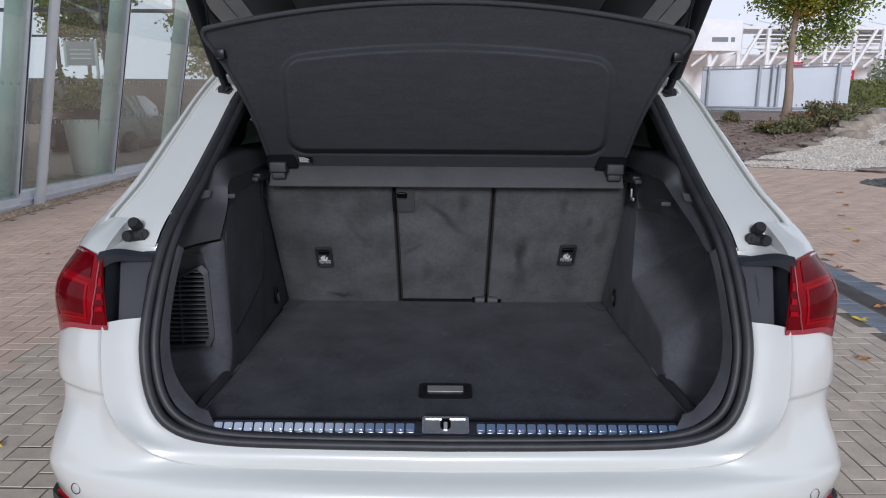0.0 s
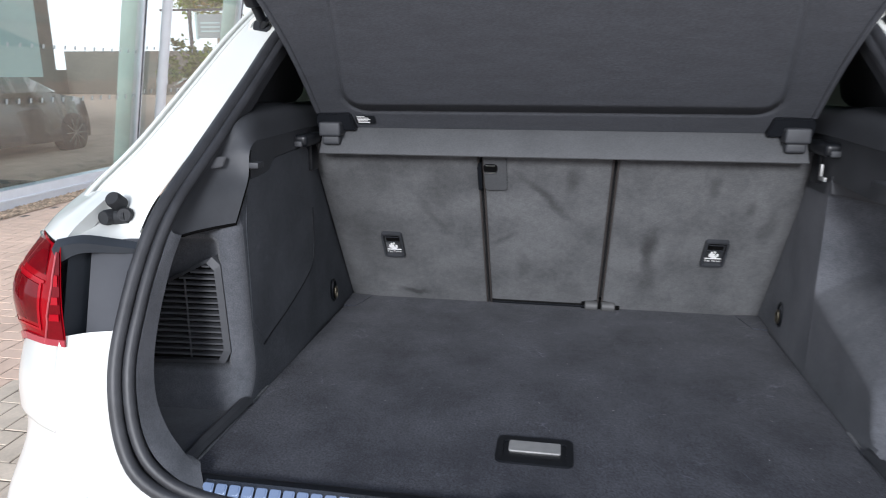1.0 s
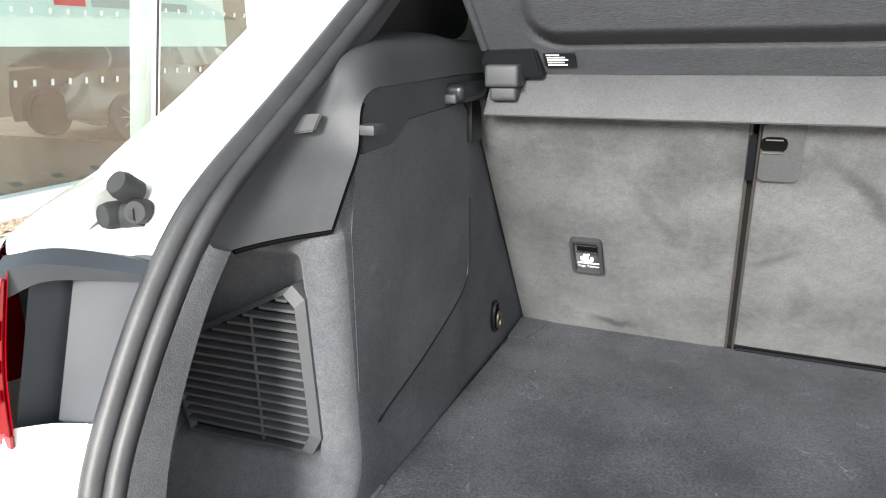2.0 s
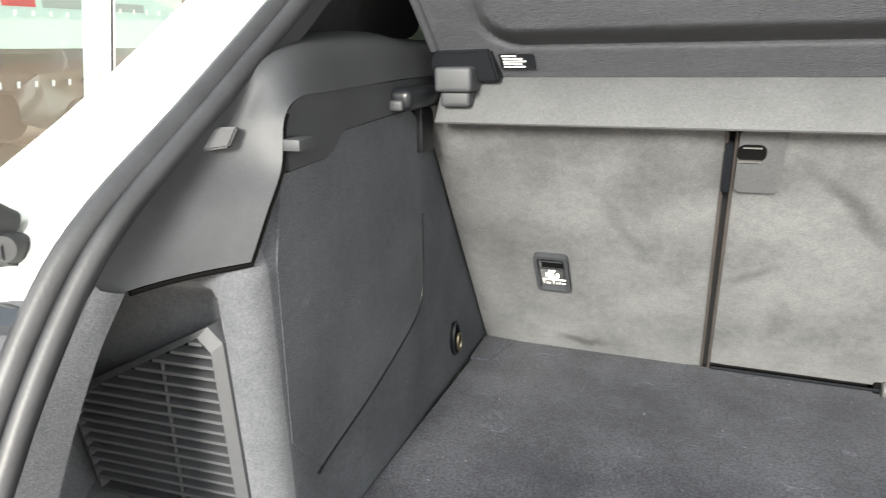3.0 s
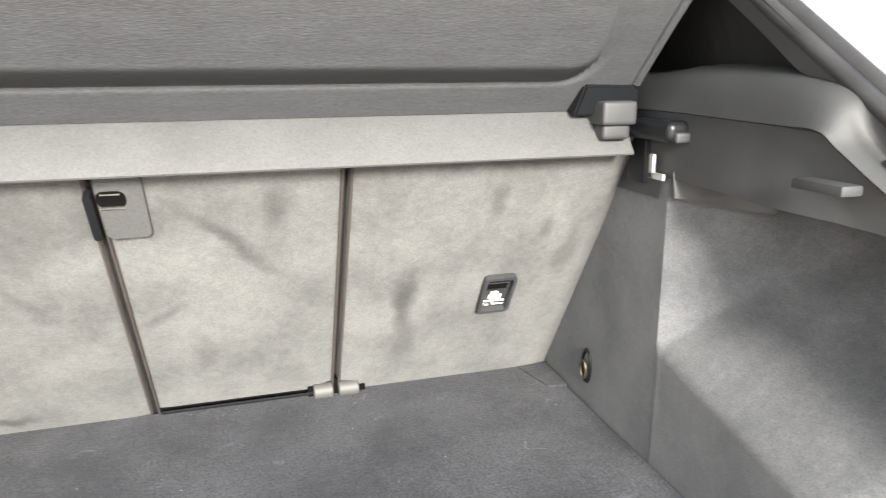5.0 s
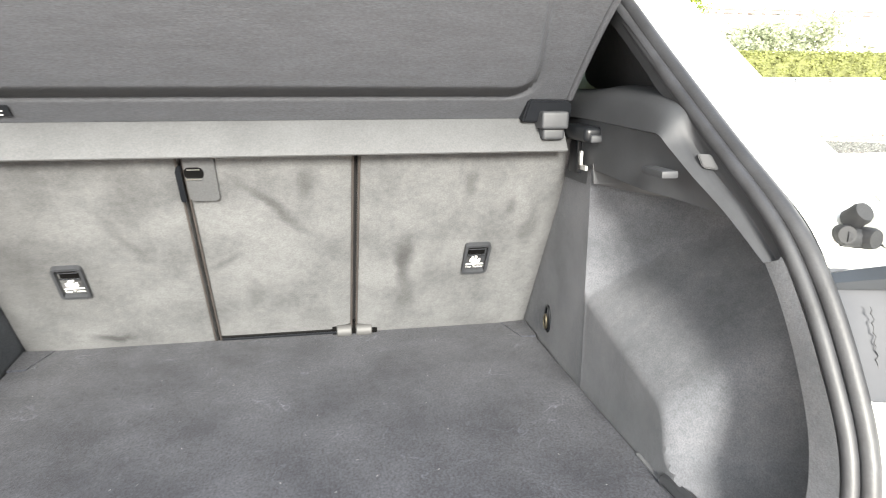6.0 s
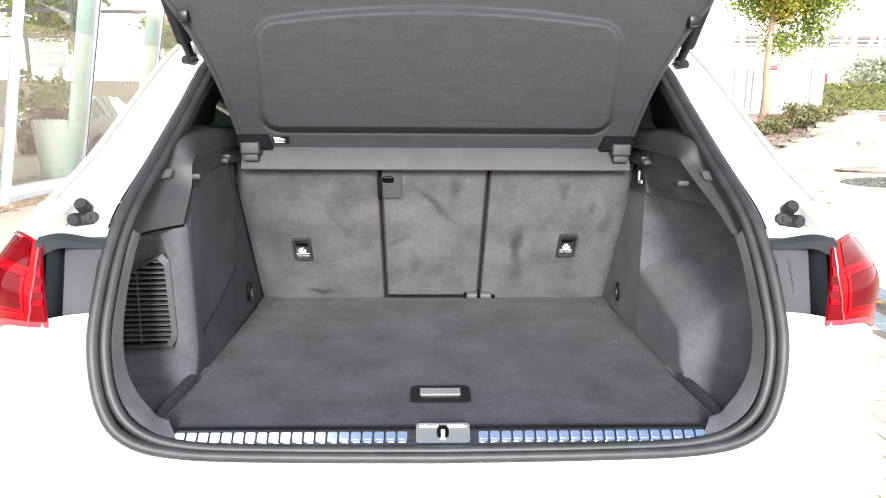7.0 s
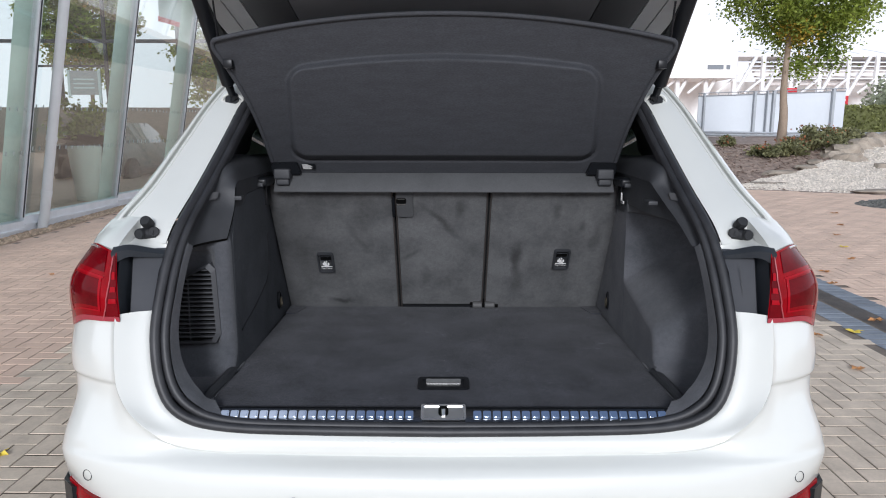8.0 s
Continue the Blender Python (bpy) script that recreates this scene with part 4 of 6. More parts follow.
for s in (-1, 1):
    rows = [list(r) for r in zip(TRIM_OUT, TRIM_TOP, TRIM_ROUND, TRIM_IN)]
    if s > 0:
        for k, q in enumerate(RIGHT_IN):
            p = Vector(rows[k][0])
            rows[k] = [tuple(p), tuple(p.lerp(Vector(q), .3) + Vector((.008, .022, 0))), tuple(p.lerp(Vector(q), .7) + Vector((.004, .008, .002))), q]
    cols = [curve_through([r[c] for r in rows], 55) for c in range(4)]
    bm = bmesh.new()
    grid(bm, [sided(s, curve_through([cols[c][k] for c in range(4)], 12)) for k in range(55)])
    # a return under the edge gives it thickness
    inner = cols[3]
    grid(bm, [sided(s, [p, p + Vector((.012, .010, -.004))]) for p in inner])
    pillar_trim = part("pillar_trim", bm, plastic, car, "grey grained plastic pillar trim and ledge")
    if s < 0:
        # the trim's shadow line, painted as a near-black tube along its edge
        bm = bmesh.new()
        foot = curve_through([cols[c][0] for c in range(4)], 12)[3:]
        tube(bm, sided(s, [p + Vector((.002, .003, -.0035)) for p in foot] + [p + Vector((.002, .0045, -.0015)) for p in cols[3][1:20]]), .0028, 6)
        part("edge_shadow", bm, shade_black, pillar_trim, "near-black tube drawn as the shadow line of the trim's edge")
    bm = bmesh.new()
    if s < 0:
        shape = [(1.846, 1.188), (1.846, 1.243), (1.874, 1.260), (2.45, 1.268), (2.45, 1.216), (2.174, 1.216), (2.150, 1.225), (1.964, 1.217), (1.922, 1.191)]
        plate(bm, [(-.5770, y, z) for y, z in shape], (-.01, 0, 0))
    else:
        grid(bm, [[(.579 + (.075 * smooth_step(1.95, 1.70, y)), y, z) for z in (zb, (zb + zt) / 2, zt)] for y, zb, zt in ((1.735, 1.146, 1.160), (1.79, 1.154, 1.190), (1.83, 1.160, 1.226), (1.86, 1.164, 1.264), (1.92, 1.168, 1.270), (2.1, 1.175, 1.272), (2.135, 1.176, 1.272), (2.14, 1.143, 1.272), (2.3, 1.143, 1.270), (2.45, 1.143, 1.270))])
    part("upper_inset", bm, plastic, car, "smooth dark plastic inset under the ledge", s > 0)
    # garnish strip between seal and side window
    bm = bmesh.new()
    g0 = curve_through([(.616, 1.872, 1.292), (.606, 1.955, 1.362), (.592, 2.060, 1.440), (.572, 2.160, 1.512)], 16)
    rows = []
    for k, p in enumerate(g0):
        w = .032 * min(1, .35 + k / 5)
        rows.append(sided(s, [p, p + Vector((-.004, -.002, .004)), p + Vector((.0, w * .75, -w * .5)), p + Vector((.012, w * .95, -w * .65))]))
    grid(bm, rows)
    part("window_garnish", bm, plastic, car, "dark plastic window garnish")
    bm = bmesh.new()
    c = Vector((s * .622, 1.796, 1.224))
    u = Vector((-s * .1, .60, .80)) * .015
    w = Vector((-s * .82, .56, -.10)) * .015
    plate(bm, [c - u - w, c - u * .5 + w, c + u + w, c + u * .8 - w], (s * .012, .020, -.004))
    bmesh.ops.bevel(bm, geom=bm.edges[:], offset=.002, segments=2, affect="EDGES")
    part("boot_light", bm, lamp_cover, car, "translucent boot light cover")
    bm = bmesh.new()
    box(bm, s * .556, s * .582, *((1.835, 1.865, 1.209, 1.221) if s < 0 else (1.812, 1.876, 1.200, 1.211)), .003)
    part("bag_hook", bm, plastic, car, "black folding bag hook")
    # floor of the pocket
    bm = bmesh.new()
    plate(bm, sided(s, [(.575, 1.53, .738), (.84, 1.60, .738), (.84, 1.86, .738), (.575, 1.86, .738)]), (0, 0, -.02))
    part("pocket_floor", bm, felt, car, "felt pocket floor")
    # tie-down ring
    bm = bmesh.new()
    c = Vector((s * .588, 2.335, .804))
    pts_ = [c + Vector((0, .015 * math.cos(a), .030 * math.sin(a))) for a in np.linspace(0, 2 * math.pi, 25)[:-1]]
    plate(bm, pts_, (s * .006, 0, 0))
    tube(bm, [p + Vector((-s * .003, 0, 0)) for p in pts_], .0035, 6, closed=True)
    ring_base = part("tie_down_plate", bm, plastic_gloss, car, "black tie-down recess")
    bm = bmesh.new()
    tube(bm, [c + Vector((-s * .009, .009 * math.cos(a), -.006 + .016 * math.sin(a))) for a in np.linspace(0, 2 * math.pi, 21)[:-1]], .0028, 6, closed=True)
    part("tie_down_ring", bm, ring_brass, ring_base, "dull brass tie-down ring")
    # shaped catch that carries the cover's end
    bm = bmesh.new()
    box(bm, s * .550, s * .592, 2.085, 2.20, 1.226, 1.254, .011, seg=4)
    catch = part("cover_catch", bm, plastic_gloss, car, "black cover catch lever")
    bm = bmesh.new()
    box(bm, s * .560, s * .588, 2.080, 2.092, 1.226, 1.240, .004, seg=3)
    part("catch_tip", bm, plastic, catch, "grey tip of the catch")
    bm = bmesh.new()
    box(bm, s * .570, s * .590, 2.168, 2.212, 1.160, 1.225, .004)
    part("catch_support", bm, plastic_gloss, car)
bm = bmesh.new()
box(bm, .566, .571, 2.140, 2.150, 1.172, 1.206, .001)
box(bm, .566, .571, 2.115, 2.150, 1.172, 1.181, .001)
part("hook", bm, silver_label, car, "pale L-shaped hook")


# right side: wall that opens into a wide pocket
def soft_min(a, b, k):
    h = max(k - abs(a - b), 0.0) / k
    return min(a, b) - h * h * k * .25


def side_x(y, z):
    """The inner face of the side trim: a flat wall, a facet that turns outwards, and the wheel arch that reaches further back."""
    if y > 2.105:
        return .581 + .006 * smooth_step(2.2, 2.35, y)
    wall = .581 + (2.105 - y) * 2.4 if y > 2.05 else .713 + min(.125, (2.05 - y) * 1.3)
    # top of the arch, rising outwards and falling to the rear, and its rounded rear face
    over = .581 + (z - .925 - .235 * (y - 2.10)) / .85
    foot = .10 * smooth_step(.80, .73, z) ** 2
    behind = .581 + (1.775 - foot - y) / .36
    arch = -soft_min(-over, -behind, .10)
    arch = -soft_min(-arch, -.581, .012)
    return soft_min(wall, arch, .022)


bm = bmesh.new()
ys = np.concatenate([np.linspace(1.56, 2.0, 60), np.linspace(2.006, 2.13, 26), [2.16, 2.2, 2.25, 2.3, 2.4, 2.5, 2.58]])
rows = []
for z in np.linspace(.70, 1.20, 64):
    y_in = 1.62 + .75 * max(0, z - 1.0)
    rows.append([(min(.84, side_x(max(y, y_in), z)), max(y, y_in) + .0002 * k, z) for k, y in enumerate(ys)])
grid(bm, rows)
part("side_trim", bm, felt, car, "charcoal felt side trim over the wheel arch with a deep pocket")
bm = bmesh.new()
plate(bm, [(.5775, 2.108, 1.150), (.578, 2.100, 1.150), (.702, 2.0485, 1.128), (.702, 2.0485, 1.158), (.578, 2.100, 1.186), (.5775, 2.108, 1.186)], (.008, .012, 0))
part("trim_strip", bm, plastic, car, "grey plastic strip above the felt", False)

# ---- luggage cover ----
cover = thing("luggage_cover", (0, 2.25, 1.2), "black luggage cover with its rear flap lifted, spanning the boot", "luggage cover")
bm = bmesh.new()
prof = [(2.162, 1.2035), (2.160, 1.206), (2.201, 1.262), (2.208, 1.265), (2.30, 1.268), (2.31, 1.24), (2.28, 1.205)]
rows = [[(x, y, z) for y, z in prof] for x in (-.548, -.546, .546, .548)]
grid(bm, rows, close_u=True)
part("housing", bm, cover_skin, cover, "grey-black cover housing")


def flap_pt(u, v):
    """u from -1 to 1 across, v from 0 at the housing to 1 at the free edge."""
    half = .548 + .02 * v + .085 * v ** 3 - .045 * (1 - math.sqrt(1 - max(0, (v - .90) / .10) ** 2))
    y = 2.204 - .345 * v + .03 * v * v
    z = 1.264 + .381 * v + (.065 * (1 - u * u)) * v ** 2
    y -= .012 * v * math.cos(u * 1.2)
    # the pressed panel: a rounded field that stands proud, with a crease along its foot
    top = .400 - .026 * u * u
    mid_s, half_s = (top + .066) / 2, (top - .066) / 2
    qx, qs = abs(u) * half - (.480 - .05 * v) + .05, abs(v * .51 - mid_s) - half_s + .05
    off = (math.hypot(qx, qs) if qx > 0 and qs > 0 else max(qx, qs)) - .05
    y -= .036 * smooth_step(.012, -.014, off)
    y += .007 * math.exp(-((off - .010) / .006) ** 2) * smooth_step(.30, .16, v)
    return Vector((u * half, y, z))


bm = bmesh.new()
us = np.concatenate([np.linspace(-1, -.66, 34), np.linspace(-.64, .64, 22), np.linspace(.66, 1, 34)])
vs_ = np.concatenate([np.linspace(0, .2, 44), np.linspace(.23, .66, 16), np.linspace(.67, .9, 36), np.linspace(.905, 1, 14)])
grid(bm, [[flap_pt(u, v) for u in us] for v in vs_])
thick(bm, (0, .006, .003))
flap = part("flap", bm, flap_cloth, cover, "black woven flap with a pressed panel")
bm = bmesh.new()
edge = [flap_pt(-1, v) for v in np.concatenate([np.linspace(.1, .9, 22), np.linspace(.915, 1, 9)])] + [flap_pt(u, 1) for u in np.linspace(-.96, .96, 40)] + [flap_pt(1, v) for v in np.concatenate([np.linspace(1, .915, 9), np.linspace(.9, .1, 22)])]
tube(bm, edge, .0065, 10)
part("flap_edge", bm, flap_cloth, flap, "black moulded rim")
for s in (-1, 1):
    bm = bmesh.new()
    for half, z0, z1, y0 in ((.026, 1.246, 1.279, 2.150), (.021, 1.226, 1.248, 2.158)):
        box(bm, s * (.518 - half), s * (.518 + half), y0, 2.225, z0, z1, .006, seg=3)
    br = part("end_bracket", bm, plastic, cover, "grey-black end bracket")
    bm = bmesh.new()
    plate(bm, [(s * .462, 2.180, 1.258), (s * .556, 2.180, 1.258), (s * .556, 2.168, 1.284), (s * .548, 2.162, 1.298), (s * .470, 2.162, 1.300)], (0, .03, .005))
    bmesh.ops.bevel(bm, geom=bm.edges[:], offset=.003, segments=2, affect="EDGES")
    part("bracket_plate", bm, plastic_gloss, br)
    bm = bmesh.new()
    h = flap_pt(s * .985, .83)
    box(bm, h.x - .010, h.x + .016, h.y - .02, h.y + .02, h.z - .012, h.z + .012, .005)
    tube(bm, [h, h + Vector((s * .02, -.01, .03)), h + Vector((s * .015, -.06, .16))], .003, 6)
    part("lift_hook", bm, plastic_gloss, flap, "black clip on the lift cord")
bm = bmesh.new()
lab = [(-.460, 1.2755), (-.414, 1.2755), (-.414, 1.294), (-.460, 1.294)]


def flap_at(x, z, lift):
    best = min((abs(flap_pt(x / .56, v).z - z), v) for v in np.linspace(0, .4, 200))[1]
    p = flap_pt(x / .56, best)
    return Vector((x, p.y - .004 - lift, z))


plate(bm, [flap_at(x, z, .004) for x, z in lab], (0, .003, .0))
sticker = part("sticker", bm, plastic_gloss, flap, "small black sticker with white print", False)
bm = bmesh.new()
for k, (a, b) in enumerate(((-.456, -.436), (-.455, -.428), (-.455, -.424), (-.455, -.430), (-.455, -.426))):
    z = 1.2915 - k * .0034
    plate(bm, [flap_at(a, z - .0010, .0060), flap_at(b, z - .0010, .0060), flap_at(b, z + .0010, .0060), flap_at(a, z + .0010, .0060)], (0, .0005, 0))
part("print", bm, white_print, sticker, smooth=False)

# ---- tailgate, raised ----
def gate_pt(x, v, d=0.0):
    """v from the hinge to the lower edge; d below the inner face."""
    y = 2.44 - 1.25 * v
    z = 1.66 + .38 * v + .12 * v * v
    return Vector((x, y, z - d))


tg = part("tailgate", (lambda b: (grid(b, [[gate_pt(x * (.70 - .14 * v * v), v) for x in np.linspace(-1, 1, 16)] for v in np.linspace(0, 1, 14)]), thick(b, (0, 0, .05)), b)[-1])(bmesh.new()), paint, car, "white raised tailgate")
bm = bmesh.new()
grid(bm, [[gate_pt(x * (.60 - .10 * v), v, .062 + .01 * math.cos(x * 1.5)) for x in np.linspace(-1, 1, 16)] for v in np.linspace(.72, .97, 8)])
thick(bm, (0, 0, .01))
part("inner_trim", bm, trim_grey, tg, "grey plastic inner trim")
# the dark grey pieces also carry the shadow on them as colour
for x0, x1, mt, lb in ((-.690, -.632, trim_grey, "light grey side trim"), (-.628, -.578, trim_grey, "light grey side trim"), (-.574, -.442, gate_dark, "dark grey upper trim with its shadow put into the tone"), (-.438, .438, gate_mid, "grey upper trim"), (.442, .574, gate_dark, "dark grey upper trim with its shadow put into the tone"), (.578, .628, trim_grey, "light grey side trim"), (.632, .690, trim_grey, "light grey side trim")):
    bm = bmesh.new()
    grid(bm, [[gate_pt(x * (.92 + .2 * v), v, .062) for x in np.linspace(x0, x1, 8)] for v in np.linspace(.02, .45, 10)])
    thick(bm, (0, 0, .01))
    part("upper_trim", bm, mt, tg, lb)
bm = bmesh.new()
grid(bm, [[gate_pt(x * .55, v, .058) for x in np.linspace(-1, 1, 16)] for v in np.linspace(.46, .72, 8)])
part("rear_window", bm, car_glass, tg, "dark rear window")
for s in (-1, 1):
    bm = bmesh.new()
    tube(bm, [gate_pt(s * (.70 - .14 * v * v), v, .05) for v in np.linspace(.02, .98, 14)], .02, 8)
    part("gate_edge", bm, plastic_gloss, tg, "dark inner edge strip")

# ---- the rest of the car ----
SECT = [  # y, half width, sill, belt, roof half width, roof height
    (1.85, .935, .45, 1.10, 0, 0), (2.2, .935, .30, 1.08, 0, 0), (3.0, .93, .28, 1.05, 0, 0), (4.0, .93, .28, 1.02, 0, 0), (4.9, .92, .30, 1.00, 0, 0), (5.5, .88, .32, .95, 0, 0), (5.85, .70, .38, .80, 0, 0)]
for s in (-1, 1):
    bm = bmesh.new()
    grid(bm, [sided(s, [(w - .06, y, zs), (w, y, zs + .12), (w + .005, y, .65), (w - .005, y, .90), (w - .03, y, zb), (w - .07, y, zb + .03)]) for y, w, zs, zb, _, _ in SECT])
    part("side_panel", bm, paint, car)
    bm = bmesh.new()
    grid(bm, [sided(s, [(xb, y, zb), (xb - .06, y, zb + (zt - zb) * .5), (xt, y, zt)]) for y, xb, zb, xt, zt in ((2.05, .862, 1.12, .80, 1.36), (2.4, .875, 1.11, .71, 1.60), (3.2, .86, 1.08, .70, 1.63), (4.0, .85, 1.05, .66, 1.60), (4.7, .83, 1.03, .80, 1.06))])
    part("side_window", bm, tint_glass, car, "green-tinted side glass")
    bm = bmesh.new()
    under = [(.64, 1.86, 1.29), (.67, 2.10, 1.30), (.705, 2.45, 1.325), (.70, 2.53, 1.40), (.67, 2.85, 1.50)]
    over = [(.625, 1.88, 1.31), (.600, 2.12, 1.475), (.600, 2.25, 1.56), (.62, 2.45, 1.62), (.63, 2.85, 1.62)]
    grid(bm, [sided(s, curve_through(under, 25)), sided(s, curve_through(over, 25))])
    thick(bm, (s * .012, 0, 0))
    part("pillar_lining", bm, gate_black, car, "black inner pillar lining", False)
    for y in (2.35, 4.95):
        bm = bmesh.new()
        tube(bm, [(s * (.72 + d), y, .34) for d in (0, .02, .2, .22)], [.30, .34, .34, .30], 28)
        wheel = part("wheel", bm, rubber, car, "black tyre and alloy rim")
        bm = bmesh.new()
        tube(bm, [(s * (.90 + d), y, .34) for d in (0, .045)], [.23, .22], 20)
        part("rim", bm, steel, wheel)
bm = bmesh.new()
grid(bm, [[(-h, y, z - .05), (-h * .8, y, z), (0, y, z + .02), (h * .8, y, z), (h, y, z - .05)] for y, h, z in ((2.40, .69, 1.655), (2.7, .70, 1.675), (3.3, .70, 1.68), (3.9, .66, 1.64))])
thick(bm, (0, 0, -.03))
part("roof", bm, paint, car)
bm = bmesh.new()
grid(bm, [[(-h, y, z), (0, y - .05, z + .02), (h, y, z)] for y, h, z in ((3.85, .67, 1.63), (4.8, .80, 1.04))])
part("windscreen", bm, car_glass, car, "dark windscreen")
bm = bmesh.new()
grid(bm, [[(-h, y, z - .03), (-h * .7, y, z), (0, y, z + .02), (h * .7, y, z), (h, y, z - .03)] for y, h, z in ((4.75, .86, 1.03), (5.4, .85, .97), (5.8, .74, .84), (5.9, .70, .55), (5.88, .68, .30))])
part("bonnet", bm, paint, car)
bm = bmesh.new()
box(bm, -.86, .86, 1.62, 5.7, .24, .30)
part("underbody", bm, dark, car)
# unseen box added behind the seats to keep the boot dark
bm = bmesh.new()
box(bm, -.70, .70, 2.70, 2.78, .70, 1.30)
part("boot_closure", bm, dark, car)

# ---- outdoors: materials ----
etched = mat("etched_dots", (0.42, 0.46, 0.45), 0.7)
joint_sand = mat("joint_sand", (0.22, 0.18, 0.145), 0.95, vary=0.3, scale=6, bump=0.5, bump_scale=120)
bay_brick = mat("grey_brown_paver", (0.60, 0.505, 0.40), 0.9, vary=0.16, scale=9, bump=0.6, bump_scale=260, per_piece=0.05)
red_brick = mat("buff_red_paver", (0.69, 0.505, 0.39), 0.9, vary=0.12, scale=3, bump=0.4, bump_scale=220, per_piece=0.03)
blue_brick = mat("blue_grey_paver", (0.22, 0.245, 0.28), 0.85, vary=0.2, scale=5, bump=0.5, bump_scale=240, per_piece=0.15)
iron = mat("drain_iron", (0.06, 0.06, 0.065), 0.6, 0.4, vary=0.3, scale=20)
alu = mat("pale_aluminium", (0.76, 0.79, 0.82), 0.35, 0.2, vary=0.06, scale=6)
gasket = mat("dark_gasket", (0.03, 0.035, 0.04), 0.6)
green_steel = mat("pale_green_column", (0.54, 0.68, 0.62), 0.5, vary=0.12, scale=2)
pipe_white = mat("white_downpipe", (0.66, 0.68, 0.69), 0.45, vary=0.05, scale=5)
pane = glass("window_pane", (0.93, 0.975, 0.955), 0.105)
show_floor = mat("showroom_floor", (0.15, 0.135, 0.115), 0.25, vary=0.2, scale=1.5)
show_partition = mat("brown_partition", (0.105, 0.088, 0.070), 0.6, vary=0.2, scale=0.5)
show_wall = mat("showroom_wall", (0.13, 0.115, 0.095), 0.7, vary=0.2, scale=0.7)
pale_green = mat("pale_planter", (0.78, 0.84, 0.78), 0.45, vary=0.05, scale=4)
poster_white = mat("pale_poster", (0.46, 0.56, 0.56), 0.6, vary=0.03, scale=2)
poster_red = mat("poster_red", (0.50, 0.02, 0.03), 0.5)
poster_grey = mat("poster_grey", (0.28, 0.30, 0.31), 0.5)
mulch = mat("bark_mulch", (0.29, 0.205, 0.165), 0.95, vary=0.5, scale=6, bump=1.0, bump_scale=40, colour2=(0.44, 0.34, 0.28))
chip = mat("pale_stone_chips", (0.62, 0.555, 0.48), 0.9, vary=0.25, scale=9, bump=1.0, bump_scale=30, per_piece=0.2)
boulder = mat("sandstone_boulder", (0.31, 0.265, 0.215), 0.9, vary=0.35, scale=2.5, bump=0.8, bump_scale=30)
pebble = mat("pebble", (0.45, 0.34, 0.24), 0.8, vary=0.3, scale=9, per_piece=0.45)
dark_chip = mat("dark_stone_chips", (0.12, 0.12, 0.11), 0.9, vary=0.4, scale=9, per_piece=0.5)
bark = mat("tree_bark", (0.26, 0.20, 0.15), 0.9, vary=0.3, scale=5, bump=0.8, bump_scale=30, stretch=(1, 1, .3))


def leaf_mat(name, colour, **more):
    """A leaf: part of the light comes through it."""
    m = mat(name, colour, 0.6, **more)
    n, l = m.node_tree.nodes, m.node_tree.links
    b = n["Principled BSDF"]
    tr, mx = n.new("ShaderNodeBsdfTranslucent"), n.new("ShaderNodeMixShader")
    mx.inputs["Fac"].default_value = 0.45
    l.new(b.inputs["Base Color"].links[0].from_socket, tr.inputs["Color"])
    l.new(b.outputs["BSDF"], mx.inputs[1])
    l.new(tr.outputs["BSDF"], mx.inputs[2])
    l.new(mx.outputs["Shader"], n["Material Output"].inputs["Surface"])
    return m


leaf_green = leaf_mat("maple_leaf", (0.19, 0.29, 0.045), vary=0.40, scale=1.2, colour2=(0.38, 0.45, 0.08), per_piece=0.45)
leaf_rust = leaf_mat("autumn_leaf", (0.56, 0.40, 0.06), vary=0.4, scale=1.2, per_piece=0.4)
leaf_tip = leaf_mat("rusty_tip", (0.34, 0.13, 0.06), vary=0.4, scale=1.2, per_piece=0.4)
leaf_shrub = leaf_mat("shrub_leaf", (0.22, 0.24, 0.11), vary=0.4, scale=2, colour2=(0.32, 0.31, 0.16), per_piece=0.5)
leaf_hedge = leaf_mat("hedge_leaf", (0.24, 0.26, 0.09), vary=0.4, scale=2, per_piece=0.4)
leaf_yellow = mat("fallen_yellow_leaf", (0.65, 0.50, 0.06), 0.6, vary=0.2, scale=30)
leaf_brown = mat("fallen_brown_leaf", (0.42, 0.20, 0.07), 0.7, vary=0.3, scale=30)
hoard_white = mat("white_hoarding", (0.60, 0.635, 0.67), 0.4, vary=0.04, scale=0.8)
bush_grey = leaf_mat("grey_green_leaf", (0.36, 0.39, 0.27), vary=0.3, scale=2, per_piece=0.4)
hoard_post = mat("grey_steel_post", (0.36, 0.38, 0.40), 0.5, 0.3, vary=0.1, scale=3)
stand_white = mat("stand_white_steel", (0.75, 0.75, 0.75), 0.5, vary=0.05, scale=0.2)
stand_grey = mat("stand_cladding", (0.80, 0.80, 0.80), 0.6, vary=0.1, scale=0.15)
stand_window = mat("far_window", (0.20, 0.22, 0.24), 0.2)
stand_seat = mat("stand_tiers", (0.66, 0.62, 0.60), 0.7, vary=0.2, scale=0.3)
kerb_stone = mat("pale_concrete", (0.55, 0.55, 0.54), 0.8, vary=0.1, scale=2, bump=0.3)
sign_red = mat("sign_red", (0.55, 0.02, 0.03), 0.5)


def mesh_thing(name, verts, faces, material, label="", category="", kind="", parent=None, smooth=False):
    me = bpy.data.meshes.new(name)
    me.from_pydata([tuple(v) for v in verts], [], faces)
    me.materials.append(material)
    if smooth:
        me.shade_smooth()
    ob = new(name, me)
    if parent is not None:
        ob.parent = parent
        ob.matrix_parent_inverse = world_of(parent).inverted()
    return tagged(ob, label, category, "", kind)


